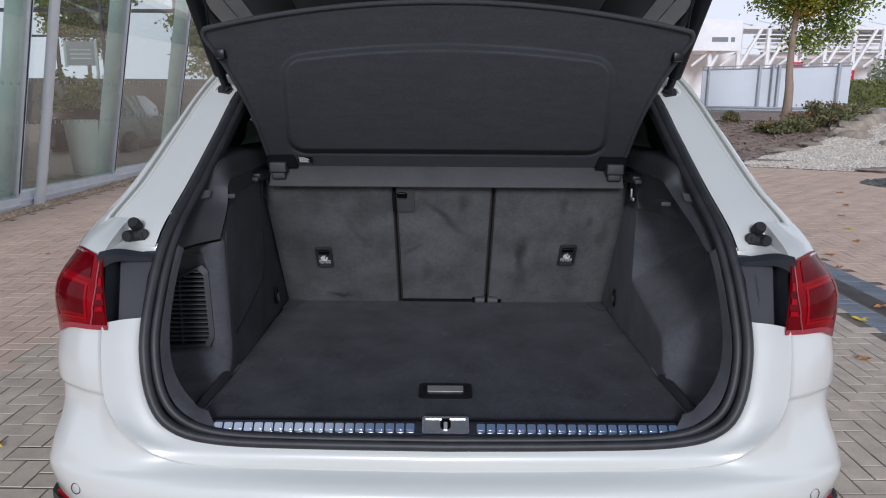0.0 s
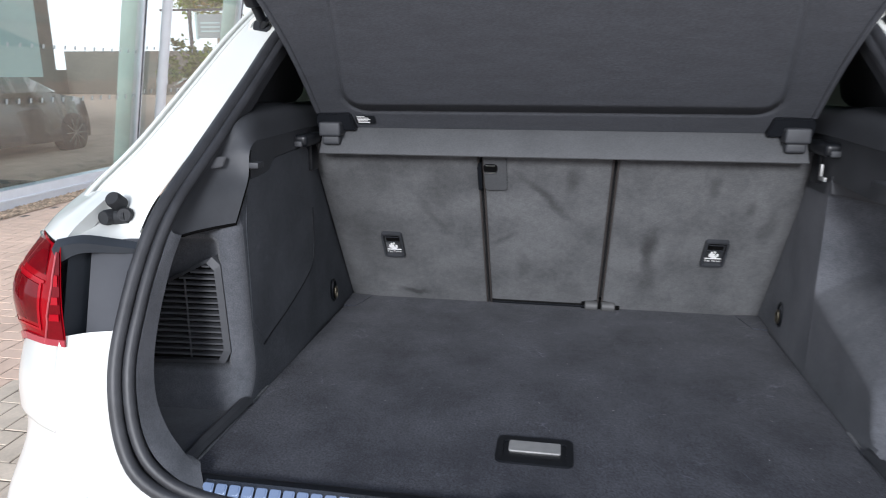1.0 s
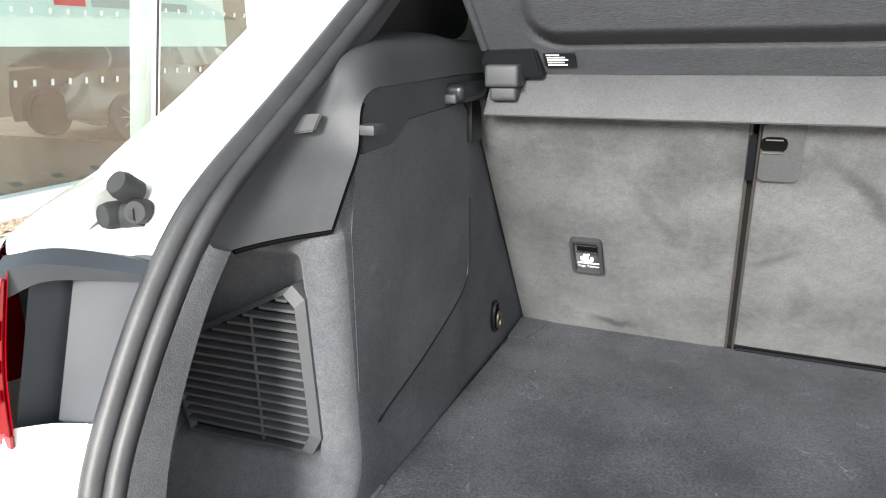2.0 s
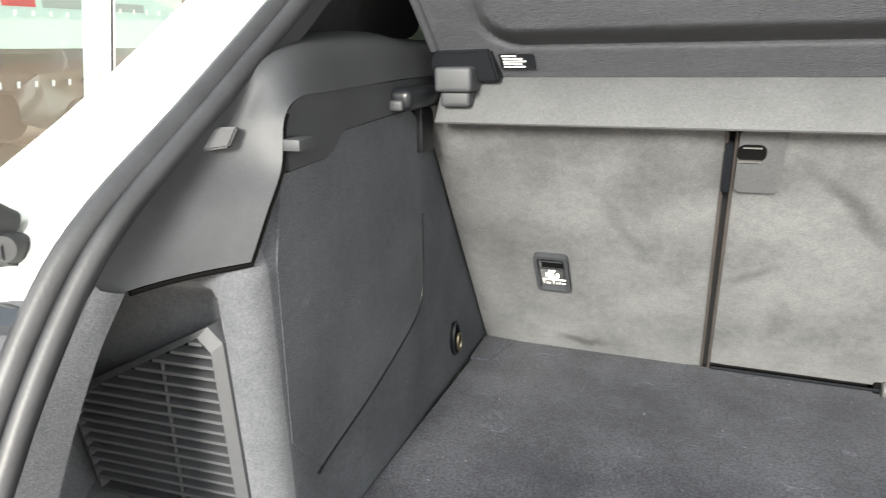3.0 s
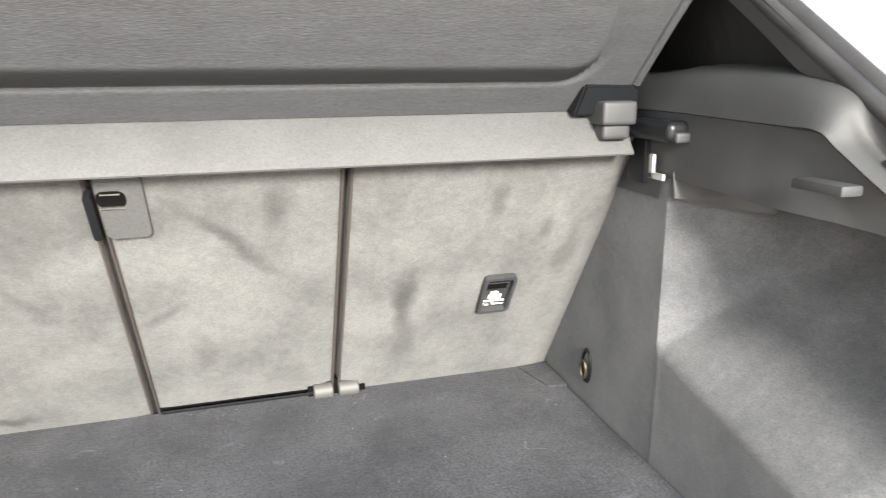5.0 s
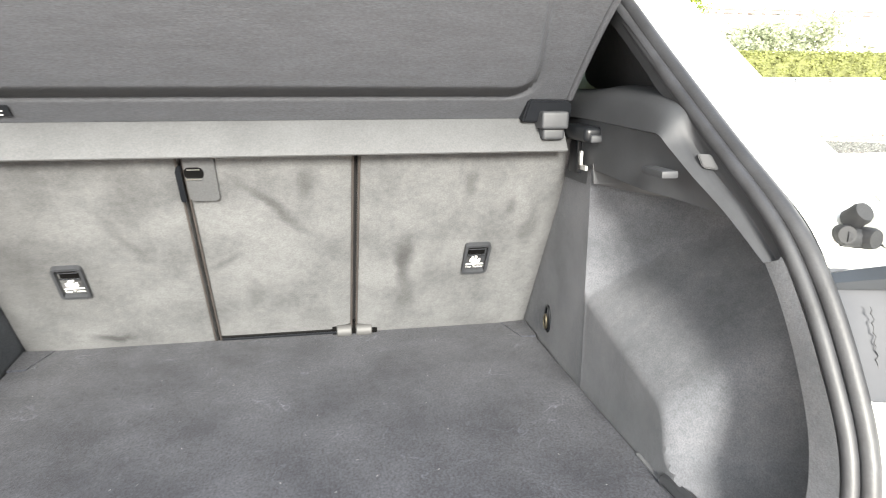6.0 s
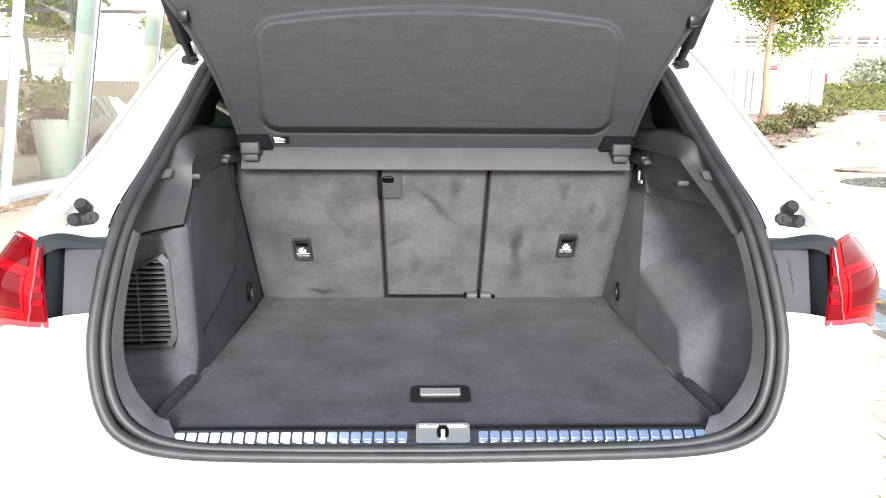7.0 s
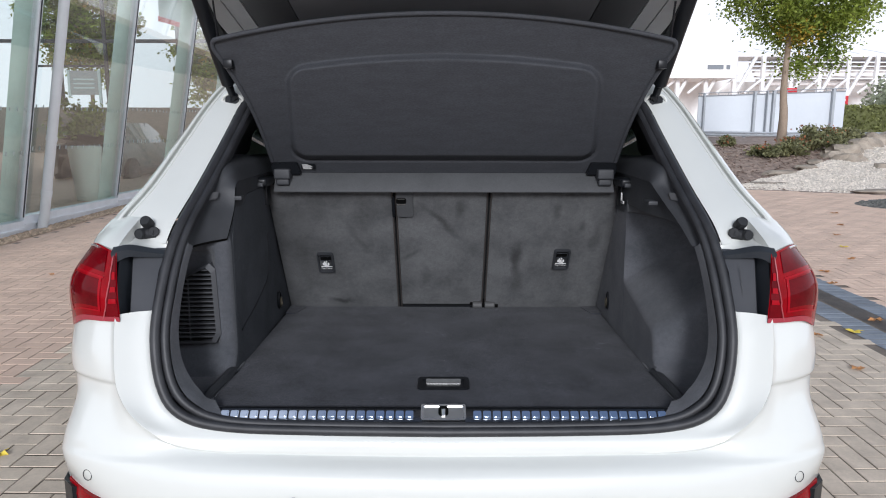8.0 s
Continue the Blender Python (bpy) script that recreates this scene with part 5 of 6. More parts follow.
# ---- ground ----
def ground_z(y):
    return gz(max(-25.0, min(60.0, y)))


bm = bmesh.new()
xs = [-900, -60, -20, 0, 20, 60, 900]
yy = [-900, -60, -25, 0, 5, 14, 30, 60, 150, 1500]
grid(bm, [[(x, y, ground_z(y) - .010) for x in xs] for y in yy])
single("ground", bm, red_brick, "paved ground reaching the distance", "ground", kind="structure", smooth=False)


# ---- glass front of the showroom ----
FX, LEAN_X = -5.40, .188
MULL = [8.57 + 2.55 * k for k in range(-3, 9)]


def fx(z, y):
    return FX + LEAN_X * (z - ground_z(y))


show = thing("showroom", (-8, 12, .2), "glass-fronted showroom leaning out over the paving", "building")
for k, y in enumerate(MULL):
    g = ground_z(y)
    bm = bmesh.new()
    for w, d, o in ((.035, .05, 0),):
        plate(bm, [(fx(g + .18, y) + .03, y - w, g + .18), (fx(g + 8, y) + .03, y - w, g + 8), (fx(g + 8, y) + .03, y + w, g + 8), (fx(g + .18, y) + .03, y + w, g + .18)], (-.09, 0, 0))
    part("mullion", bm, alu, show, smooth=False)
    bm = bmesh.new()
    plate(bm, [(fx(g + .18, y) + .038, y - .012, g + .18), (fx(g + 8, y) + .038, y - .012, g + 8), (fx(g + 8, y) + .038, y + .008, g + 8), (fx(g + .18, y) + .038, y + .008, g + .18)], (-.02, 0, 0))
    part("gasket", bm, gasket, show, smooth=False)
    bm = bmesh.new()
    plate(bm, [(fx(g + .25, y) - .08, y - .03, g + .10), (fx(g + 8, y) - .08, y - .03, g + 8), (fx(g + 8, y) - .30, y - .03, g + 8), (fx(g + .25, y) - .30, y - .03, g + .10)], (0, .06, 0))
    part("column", bm, green_steel, show, "pale green glazing fin", smooth=False)
    if k + 1 < len(MULL):
        y1 = MULL[k + 1]
        bm = bmesh.new()
        plate(bm, [(fx(g + .18, y), y + .03, g + .18), (fx(g + .18, y), y1 - .03, g + .18), (fx(g + 8, y), y1 - .03, g + 8), (fx(g + 8, y), y + .03, g + 8)], (-.012, 0, 0))
        p = part("pane", bm, pane, show, smooth=False)
        p.visible_shadow = False
        # two rows of dots on the glass
        for zz, nd, hh in ((1.55, 16, .04), (1.02, 16, .05)):
            bm = bmesh.new()
            for q in range(nd):
                yc = y + .12 + (y1 - y - .24) * q / (nd - 1)
                z = g + zz
                plate(bm, [(fx(z, y) + .004, yc - .013, z), (fx(z, y) + .004, yc + .013, z), (fx(z + hh, y) + .004, yc + .013, z + hh), (fx(z + hh, y) + .004, yc - .013, z + hh)], (-.002, 0, 0))
            dr = part("dot_row", bm, etched, p, "row of pale dots on the glass", smooth=False)
            dr["kind"] = "stuff"
for y0, y1 in zip(MULL[:-1], MULL[1:]):
    bm = bmesh.new()
    g = ground_z(y0)
    box(bm, FX - .16, FX + .06, y0, y1, g + .0, g + .08)
    box(bm, FX - .12, FX + .085, y0, y1, g + .08, g + .10)
    box(bm, FX - .10, FX + .07, y0, y1, g + .10, g + .19)
    part("base_rail", bm, alu, show, "pale aluminium base rail", smooth=False)
bm = bmesh.new()
box(bm, -20, FX, MULL[-1] + .02, MULL[-1] + .12, 5.00, 5.14)
box(bm, -17.2, -13.9, MULL[-1] + .02, MULL[-1] + .10, 4.03, 4.12)
part("transom", bm, gasket, show, smooth=False)
bm = bmesh.new()
box(bm, -22, FX - .13, MULL[0], MULL[-1], -.10, .12)
part("floor", bm, show_floor, show, smooth=False)
bm = bmesh.new()
box(bm, -22.2, -22, MULL[0], MULL[-1], 0, 1.6)
box(bm, -22, FX - .2, MULL[0] - .2, MULL[0], 0, 8.4)
box(bm, -22, FX - .2, MULL[-1], MULL[-1] + .2, 0, 2.4)
part("wall", bm, show_wall, show, "low brown wall under the far windows", smooth=False)
bm = bmesh.new()
box(bm, -13.2, -13, MULL[0], 17.0, .1, 8.2)
part("partition", bm, show_partition, show, "brown partition wall inside", smooth=False)
for y in MULL[1:-1:2]:
    bm = bmesh.new()
    box(bm, -22.1, -21.95, y, y + .12, 1.6, 8.4)
    part("far_mullion", bm, gasket, show, smooth=False)
for x in (-15.9, -14.0, -11, -8):
    bm = bmesh.new()
    box(bm, x, x + .12, MULL[-1], MULL[-1] + .12, 2.4, 8.4 if x > -15 else 4.1)
    part("far_mullion", bm, gasket, show, smooth=False)
# unseen roof and beams, glazed so that sky light brightens the interior
bm = bmesh.new()
box(bm, -22.3, -4.1, MULL[0] - .3, MULL[-1] + .3, 8.55, 8.58)
roof = part("roof", bm, pane, show, "unseen glazed roof on pale beams, added to let sky light in", smooth=False)
roof.visible_shadow = False
for y in MULL:
    bm = bmesh.new()
    box(bm, -22.3, -4.1, y - .05, y + .05, 8.3, 8.55)
    part("roof_beam", bm, alu, roof, smooth=False)

# downpipe that leans with the glass
bm = bmesh.new()
dp = [(fx(z, 8.8) + .15, 8.86, z + .13) for z in (0, .12)] + [(fx(z, 8.8) + .16, 8.86, z + .13) for z in (.14, 2, 4, 6, 8)]
tube(bm, dp, .062, 16)
pipe = tagged(thing("downpipe", (FX + .15, 8.75, .14)), "white round downpipe leaning along the glass", "downpipe")
part("pipe", bm, pipe_white, pipe)
for z in (.45, 1.15, 3.2):
    bm = bmesh.new()
    tube(bm, [(fx(z + d, 8.8) + .16, 8.86, z + d + .13) for d in (0, .06)], .068, 16)
    part("collar", bm, pipe_white, pipe)

# pebble strip
rnd = random.Random(4)
V, Fc = [], []


def pebble_at(V, Fc, x, y, z, r):
    b = len(V)
    a0 = rnd.random() * 6
    for k in range(5):
        a = a0 + k * 1.2566
        V.append((x + r * math.cos(a) * rnd.uniform(.8, 1.2), y + r * math.sin(a) * rnd.uniform(.8, 1.3), z))
    V.append((x, y, z + r * .8))
    for k in range(5):
        Fc.append((b + k, b + (k + 1) % 5, b + 5))


for _ in range(9000):
    y = 3 + 15 * rnd.random() ** 1.3
    pebble_at(V, Fc, FX + .10 + .26 * rnd.random(), y, ground_z(y), rnd.uniform(.010, .024))
mesh_thing("pebble_strip", V, Fc, pebble, "brown pebble strip along the glass front", "pebbles", "stuff")

# things behind the glass
pl = thing("planter", (-6.32, 12.1, .12), "tall pale green tapered planter with a green plant behind the glass", "planter")
bm = bmesh.new()
tube(bm, [(-6.32, 12.1, .12), (-6.32, 12.1, .14), (-6.32, 12.1, 1.14), (-6.32, 12.1, 1.15), (-6.32, 12.1, 1.08)], [.17, .18, .275, .265, .245], 24)
part("pot", bm, pale_green, pl)


def leaves_mesh(points, size, rng, up=.3):
    V, Fc = [], []
    for p in points:
        d = Vector((rng.gauss(0, 1), rng.gauss(0, 1), rng.gauss(0, .7) - up)).normalized()
        e = d.orthogonal().normalized()
        e = (Matrix.Rotation(rng.random() * 6.28, 3, d) @ e)
        n = d.cross(e)
        s = size * rng.uniform(.6, 1.3)
        b = len(V)
        p = Vector(p)
        V += [p - d * s * .5, p + e * s * .34 + n * s * .10, p + d * s * .55, p - e * s * .34 + n * s * .10]
        Fc += [(b, b + 1, b + 2), (b, b + 2, b + 3)]
    return V, Fc


def cloud(n, c, r, rng, clumps=40, tight=.38, taper=0.0):
    """Leaf places: clumps spread through an uneven ellipsoid that may taper downwards."""
    cs = []
    while len(cs) < clumps:
        p = Vector((rng.uniform(-1, 1), rng.uniform(-1, 1), rng.uniform(-1, 1)))
        if .35 < p.length < 1:
            p *= 1 + .18 * math.sin(5 * p.x + 3 * p.y)
            w = 1 - taper * smooth_step(.4, -1, p.z)
            cs.append(Vector((p.x * w, p.y * w, p.z)))
    out = []
    for _ in range(n):
        q = cs[rng.randrange(clumps)]
        o = Vector((rng.gauss(0, 1), rng.gauss(0, 1), rng.gauss(0, .8))) * tight * .45
        out.append((c[0] + (q.x + o.x) * r[0], c[1] + (q.y + o.y) * r[1], c[2] + (q.z + o.z) * r[2]))
    return out


V, Fc = leaves_mesh(cloud(1100, (-6.32, 12.1, 1.62), (.42, .42, .45), rnd, 16), .09, rnd)
mesh_thing("plant", V, Fc, leaf_green, parent=pl)

po = thing("poster", (-6.0, 6.8, 1.3), "pale poster with red and grey bars behind the glass", "poster")
bm = bmesh.new()
box(bm, -6.02, -6.0, 5.0, 7.95, 1.36, 2.75)
part("sheet", bm, poster_white, po, smooth=False)
for y0, y1, z0, z1, mt in ((5.72, 6.05, 1.72, 1.83, poster_red), (6.12, 6.85, 1.72, 1.82, poster_grey), (6.92, 7.35, 1.72, 1.80, poster_grey)):
    bm = bmesh.new()
    box(bm, -5.998, -5.994, y0, y1, z0, z1)
    part("bar", bm, mt, po, smooth=False)


bd = thing("notice_board", (-14.8, 28.8, 2.8), "grey notice board with pale lines by the far windows", "board")
bm = bmesh.new()
box(bm, -15.35, -14.2, 28.74, 28.80, 2.9, 3.86)
part("board", bm, poster_grey, bd, smooth=False)
bm = bmesh.new()
box(bm, -15.45, -15.35, 28.74, 28.82, 2.85, 3.9)
box(bm, -14.2, -14.1, 28.74, 28.82, 2.4, 3.9)
part("frame", bm, poster_white, bd, smooth=False)
for z in (3.15, 3.32, 3.49):
    bm = bmesh.new()
    box(bm, -15.2, -14.35, 28.725, 28.735, z, z + .06)
    part("bar", bm, poster_white, bd, smooth=False)
hg = thing("hanging_banner", (-6.1, 16, 4), "white hanging banner with a red band behind the glass", "banner")
bm = bmesh.new()
plate(bm, [(-6.42, 16, 3.95), (-5.86, 16, 3.80), (-5.80, 16, 5.2), (-6.42, 16, 5.2)], (0, .01, 0))
part("sheet", bm, poster_white, hg, smooth=False)
bm = bmesh.new()
plate(bm, [(-6.44, 15.99, 3.86), (-5.87, 15.99, 3.70), (-5.86, 15.99, 3.80), (-6.43, 15.99, 3.97)], (0, .01, 0))
part("red_band", bm, poster_red, hg, smooth=False)


def dark_car(at, m):
    c = thing("display_car", at, "dark glossy car on the showroom floor", "car", "cars in the showroom")
    x, y, z = at
    bm = bmesh.new()
    secs = [(-2.1, .55, .35, .75), (-1.9, .80, .25, .95), (-1.0, .9, .22, 1.02), (.9, .9, .22, 1.0), (1.8, .85, .25, .88), (2.15, .6, .35, .68)]
    grid(bm, [[(x - w, y + d, z + a), (x - w, y + d, z + (a + b) / 2), (x - w * .92, y + d, z + b), (x, y + d, z + b + .04), (x + w * .92, y + d, z + b), (x + w, y + d, z + (a + b) / 2), (x + w, y + d, z + a)] for d, w, a, b in secs])
    part("body", bm, m, c)
    bm = bmesh.new()
    grid(bm, [[(x - w, y + d, z + 1.0), (x - t, y + d2, z + h), (x + t, y + d2, z + h), (x + w, y + d, z + 1.0)] for d, d2, w, t, h in ((-1.9, -1.5, .8, .6, 1.2), (-1.3, -1.0, .85, .65, 1.5), (.2, .1, .85, .65, 1.5), (1.1, .5, .8, .6, 1.35), (1.15, 1.1, .8, .7, 1.02))])
    part("cabin", bm, car_glass, c)
    for s in (-1, 1):
        for d in (-1.35, 1.35):
            bm = bmesh.new()
            tube(bm, [(x + s * (.70 + e), y + d, z + .33) for e in (0, .02, .19, .21)], [.29, .33, .33, .29], 22)
            w = part("wheel", bm, rubber, c)
            bm = bmesh.new()
            for q in range(10):
                a = q * .628
                tube(bm, [(x + s * .915, y + d, z + .33), (x + s * .915, y + d + .23 * math.cos(a), z + .33 + .23 * math.sin(a))], .012, 4)
            part("rim", bm, dull_steel, w)


car_black = mat("black_car_paint", (0.012, 0.013, 0.016), 0.2, coat=1.0)
dark_car((-8.4, 18.0, .12), car_black)
dark_car((-8.9, 9.6, .12), car_black)

# ---- planted bank ----
def bank(x, y):
    e = 14.3 - .45 * (x - 6.6) if x < 9.5 else 13.0
    return ground_z(y) + .62 * smooth_step(e, e + 6.5, y) * smooth_step(5.2, 6.8, x) - .004


bm = bmesh.new()
bx = np.concatenate([np.linspace(5.0, 34, 40), [60]])
by = np.concatenate([np.linspace(11.6, 33, 44), [40, 60]])
grid(bm, [[(x, y, bank(x, y) + .02 * noise.noise((x * 2, y * 2, 0)) if (y > 12.2 and x > 5.8) else ground_z(y) - .03) for x in bx] for y in by])
single("planting_bed", bm, mulch, "sloping bed of dark bark mulch", "planting bed", kind="structure")
V, Fc = [], []
for _ in range(9000):
    x = rnd.uniform(5.8, 15)
    y = rnd.uniform(13.0, 22)
    if y < 14.1 - .45 * (x - 6.6):
        continue
    b = len(V)
    a = rnd.random() * 3.14
    l, w = rnd.uniform(.02, .06), rnd.uniform(.008, .02)
    z = bank(x, y) + .02
    d = Vector((math.cos(a) * l, math.sin(a) * l, rnd.uniform(-.01, .02)))
    e = Vector((-math.sin(a) * w, math.cos(a) * w, .01))
    p = Vector((x, y, z))
    V += [p - d, p + e, p + d, p - e]
    Fc.append((b, b + 1, b + 2, b + 3))
mesh_thing("bark_chips", V, Fc, mulch, "loose bark chips", "mulch", "stuff")
# pale stone chip area
def chip_far(x):
    return float(np.interp(x, (6.3, 7.04, 8.28, 8.96, 10.08, 13.9, 18), (14.5, 15.3, 15.95, 16.5, 17.3, 21.3, 23.5)))


def chip_near(x):
    return 14.15 - .9 * min(1, (x - 6.3) / 2.2) - .03 * (x - 6.3)


bm = bmesh.new()
grid(bm, [[(x, y, bank(x, y) - .012 + (.06 + .02 * noise.noise((x * 3, y * 3, 1))) * smooth_step(0, .5, y - chip_near(x))) for y in np.linspace(chip_near(x), chip_far(x), 22)] for x in np.linspace(6.3, 18, 40)])
single("stone_chip_bed", bm, chip, "bed of pale pinkish stone chips", "stone chips", kind="structure")
V, Fc = [], []
for _ in range(12000):
    x = 6.3 + 8 * rnd.random()
    y = chip_near(x) + (chip_far(x) - chip_near(x)) * rnd.random()
    pebble_at(V, Fc, x, y, bank(x, y) - .01 + .055 * smooth_step(0, .5, y - chip_near(x)), rnd.uniform(.012, .042))
mesh_thing("stone_chips", V, Fc, chip, "loose pale stone chips", "stone chips", "stuff")
V, Fc = [], []
for _ in range(5000):
    x, y = 6.9 + 3.2 * rnd.random(), 10.6 + 1.7 * rnd.random()
    if (y - 11.4) ** 2 / .8 + (x - 8.6) ** 2 / 2.6 > 1:
        continue
    pebble_at(V, Fc, x, y, ground_z(y), rnd.uniform(.015, .04))
mesh_thing("gravel_patch", V, Fc, dark_chip, "patch of dark gravel in the paving", "gravel", "stuff")


def rock(x, y, w, d, h, seed):
    bm = bmesh.new()
    bmesh.ops.create_icosphere(bm, subdivisions=3, radius=1)
    z0 = bank(x, y)
    for v in bm.verts:
        n1 = noise.noise(v.co * 1.3 + Vector((seed * 3.1, 0, 0))) * .35 + noise.noise(v.co * 3.4 + Vector((seed, 5, 0))) * .22
        c = v.co * (1 + n1)
        c.z = max(-.35, min(.72 + .5 * n1, c.z))
        v.co = Vector((x + c.x * w, y + c.y * d, z0 + (c.z + .2) * h))
    single("boulder", bm, boulder, "weathered sandstone boulder bedded at the edge", "boulder", "boulders on the bank")


for k, (x, y, w, d, h) in enumerate(((11.3, 18.8, .42, .4, .34), (11.9, 19.4, .5, .4, .36), (10.5, 18.0, .5, .4, .30), (9.88, 17.5, .36, .3, .20), (10.0, 16.9, .48, .35, .24), (7.8, 15.9, .42, .25, .13), (10.3, 16.1, .30, .25, .15), (13.0, 20.6, .6, .5, .5), (8.6, 16.3, .3, .25, .12), (7.0, 14.75, .5, .25, .10), (8.5, 13.35, .5, .25, .10), (10.0, 13.1, .45, .25, .12), (9.1, 16.8, .25, .2, .12))):
    rock(x, y, w * .85, d * .85, h * .85, k)


def shrub(x, y, r, h, m, seed, label="low green shrub with some rusty tips"):
    rng = random.Random(seed)
    s = thing("shrub", (x, y, bank(x, y)), label, "shrub", "shrubs on the bank")
    z0 = bank(x, y)
    bm = bmesh.new()
    for k in range(9):
        a = rng.random() * 6.28
        tube(bm, [(x, y, z0 - .02), (x + r * .4 * math.cos(a), y + r * .4 * math.sin(a), z0 + h * .4), (x + r * .7 * math.cos(a), y + r * .7 * math.sin(a), z0 + h * .8)], [.012, .008, .004], 5)
    part("stems", bm, bark, s)
    V, Fc = leaves_mesh(cloud(1500, (x, y, z0 + h * .5), (r, r, h * .55), rng, 26, .45), .085, rng)
    mesh_thing("foliage", V, Fc, m, parent=s)
    V, Fc = leaves_mesh(cloud(45, (x, y, z0 + h * .75), (r, r, h * .4), rng, 12, .45), .075, rng)
    mesh_thing("rusty_foliage", V, Fc, leaf_tip, parent=s, kind="stuff")


for k, (x, y, r, h) in enumerate(((8.5, 17.9, .42, .36), (9.6, 18.3, .50, .58), (10.25, 18.8, .55, .62), (9.1, 17.9, .4, .42), (11.6, 20.6, .55, .55), (12.4, 21.4, .6, .5), (8.3, 20.3, .20, .28))):
    shrub(x, y, r, h, leaf_shrub, 20 + k)


def tree(x, y, z0, hgt, crown, seed, trunk_r=.13, n=9000, size=.19, lean=0.0, high=.74, low=.55, label="young maple with green leaves turning gold"):
    rng = random.Random(seed)
    t = thing("tree", (x, y, z0), label, "tree", "trees")
    bm = bmesh.new()
    top = z0 + hgt
    tube(bm, curve_through([(x, y, z0 - .05), (x + .02, y, z0 + .9), (x - .03, y + .02, z0 + 1.8), (x + .04, y, z0 + hgt * .6), (x, y, top)], 14), [trunk_r * (1.25 - i / 14 * 1.05) for i in range(14)], 10)
    for k in range(16):
        a = rng.random() * 6.28
        zb = z0 + hgt * rng.uniform(.52, .8)
        rr = crown[0] * rng.uniform(.5, .95)
        tube(bm, [(x, y, zb), (x + rr * .5 * math.cos(a), y + rr * .5 * math.sin(a), zb + .35), (x + rr * math.cos(a), y + rr * math.sin(a), zb + rng.uniform(.4, 1.1))], [.05, .03, .012], 6)
    part("trunk", bm, bark, t)
    c = (x + lean, y, z0 + hgt * high)
    V, Fc = leaves_mesh(cloud(n, c, crown, rng, 150, .20, low), size, rng)
    mesh_thing("crown", V, Fc, leaf_green, parent=t)
    V, Fc = leaves_mesh(cloud(n // 16, c, crown, rng, 14, .20, low), size, rng)
    mesh_thing("gold_leaves", V, Fc, leaf_rust, parent=t)


tree(9.36, 19.2, bank(9.36, 19.2), 7.4, (2.95, 2.9, 2.75), 3, trunk_r=.11, n=46000, size=.095, lean=.40, high=.69, low=.62)
tree(-16.6, 33.0, .6, 8.0, (2.6, 2.6, 2.9), 11, n=12000, size=.2)
tree(-10.0, 38.0, .6, 7.5, (4.2, 3.4, 3.4), 13, n=22000, size=.24, high=.62, low=.2)


def hedge(x0, x1, y0, y1, z0, h, seed, n=7000):
    rng = random.Random(seed)
    hd = thing("hedge", ((x0 + x1) / 2, (y0 + y1) / 2, z0), "clipped dark green hedge", "hedge")
    bm = bmesh.new()
    box(bm, x0 + .1, x1 - .1, y0 + .1, y1 - .1, z0 - .2, z0 + h - .1)
    part("core", bm, leaf_hedge, hd, smooth=False)
    pts = []
    for _ in range(n):
        f = rng.random()
        if f < .6:
            pts.append((rng.uniform(x0, x1), y0 + rng.uniform(-.05, .15), z0 + rng.uniform(0, h)))
        else:
            pts.append((rng.uniform(x0, x1), rng.uniform(y0, y1), z0 + h + rng.uniform(-.12, .08)))
    V, Fc = leaves_mesh(pts, .16, rng)
    mesh_thing("foliage", V, Fc, leaf_hedge, parent=hd)


hedge(19.75, 42, 34.4, 36.0, 1.1, 1.62, 5)
rng9 = random.Random(9)
for k, (x, y, r, h) in enumerate(((25.2, 39, 1.8, 3.5), (27.5, 39.5, 2.2, 4.0), (31, 40, 2.4, 4.2))):
    bs = thing("bush", (x, y, .9), "tall rounded grey-green bush", "bush", "bushes behind the hedge")
    bm = bmesh.new()
    tube(bm, [(x, y, .8), (x, y, 1.6)], .12, 6)
    part("stem", bm, bark, bs)
    V, Fc = leaves_mesh(cloud(3000, (x, y, .9 + h * .5), (r, r, h * .6), rng9, 40, .4), .26, rng9)
    mesh_thing("foliage", V, Fc, bush_grey, parent=bs)

# ---- hoarding, barrier ----
hb = thing("hoarding", (16, 34, 1.1), "white panel hoarding on grey steel posts", "hoarding")


def hoard_top(x):
    return 3.14 + .035 * (x - 12.35)


px = [12.40, 15.05, 15.65, 16.0, 18.85, 19.55]
for a, b in zip(px[:-1], px[1:]):
    bm = bmesh.new()
    plate(bm, [(a, 34, .95), (b - .02, 34, .95), (b - .02, 34, hoard_top(b)), (a, 34, hoard_top(a))], (0, .06, 0))
    part("panel", bm, hoard_white, hb, smooth=False)
for x, w in ((12.60, .08), (15.03, .11), (15.66, .04), (15.95, .12), (18.82, .12)):
    bm = bmesh.new()
    box(bm, x, x + w, 33.80, 33.98, .95, hoard_top(x) + .14)
    part("post", bm, hoard_post, hb, smooth=False)
bm = bmesh.new()
for d in (.02, .15):
    tube(bm, [(12.35, 33.95, hoard_top(12.35) + d), (19.5, 33.95, hoard_top(19.5) + d)], .022, 6)
for x in np.linspace(12.4, 19.5, 16):
    tube(bm, [(x, 33.95, hoard_top(x)), (x, 33.95, hoard_top(x) + .16)], .014, 5)
part("top_rail", bm, hoard_post, hb)
gr = thing("crash_barrier", (14.5, 31, 1.0), "grey steel crash barrier along the road", "barrier")
bm = bmesh.new()
for z in (1.34, 1.45):
    tube(bm, [(8.5, 31, z), (15.6, 31, z - .06), (28, 31.4, z - .06)], .05, 8)
part("rail", bm, hoard_post, gr)
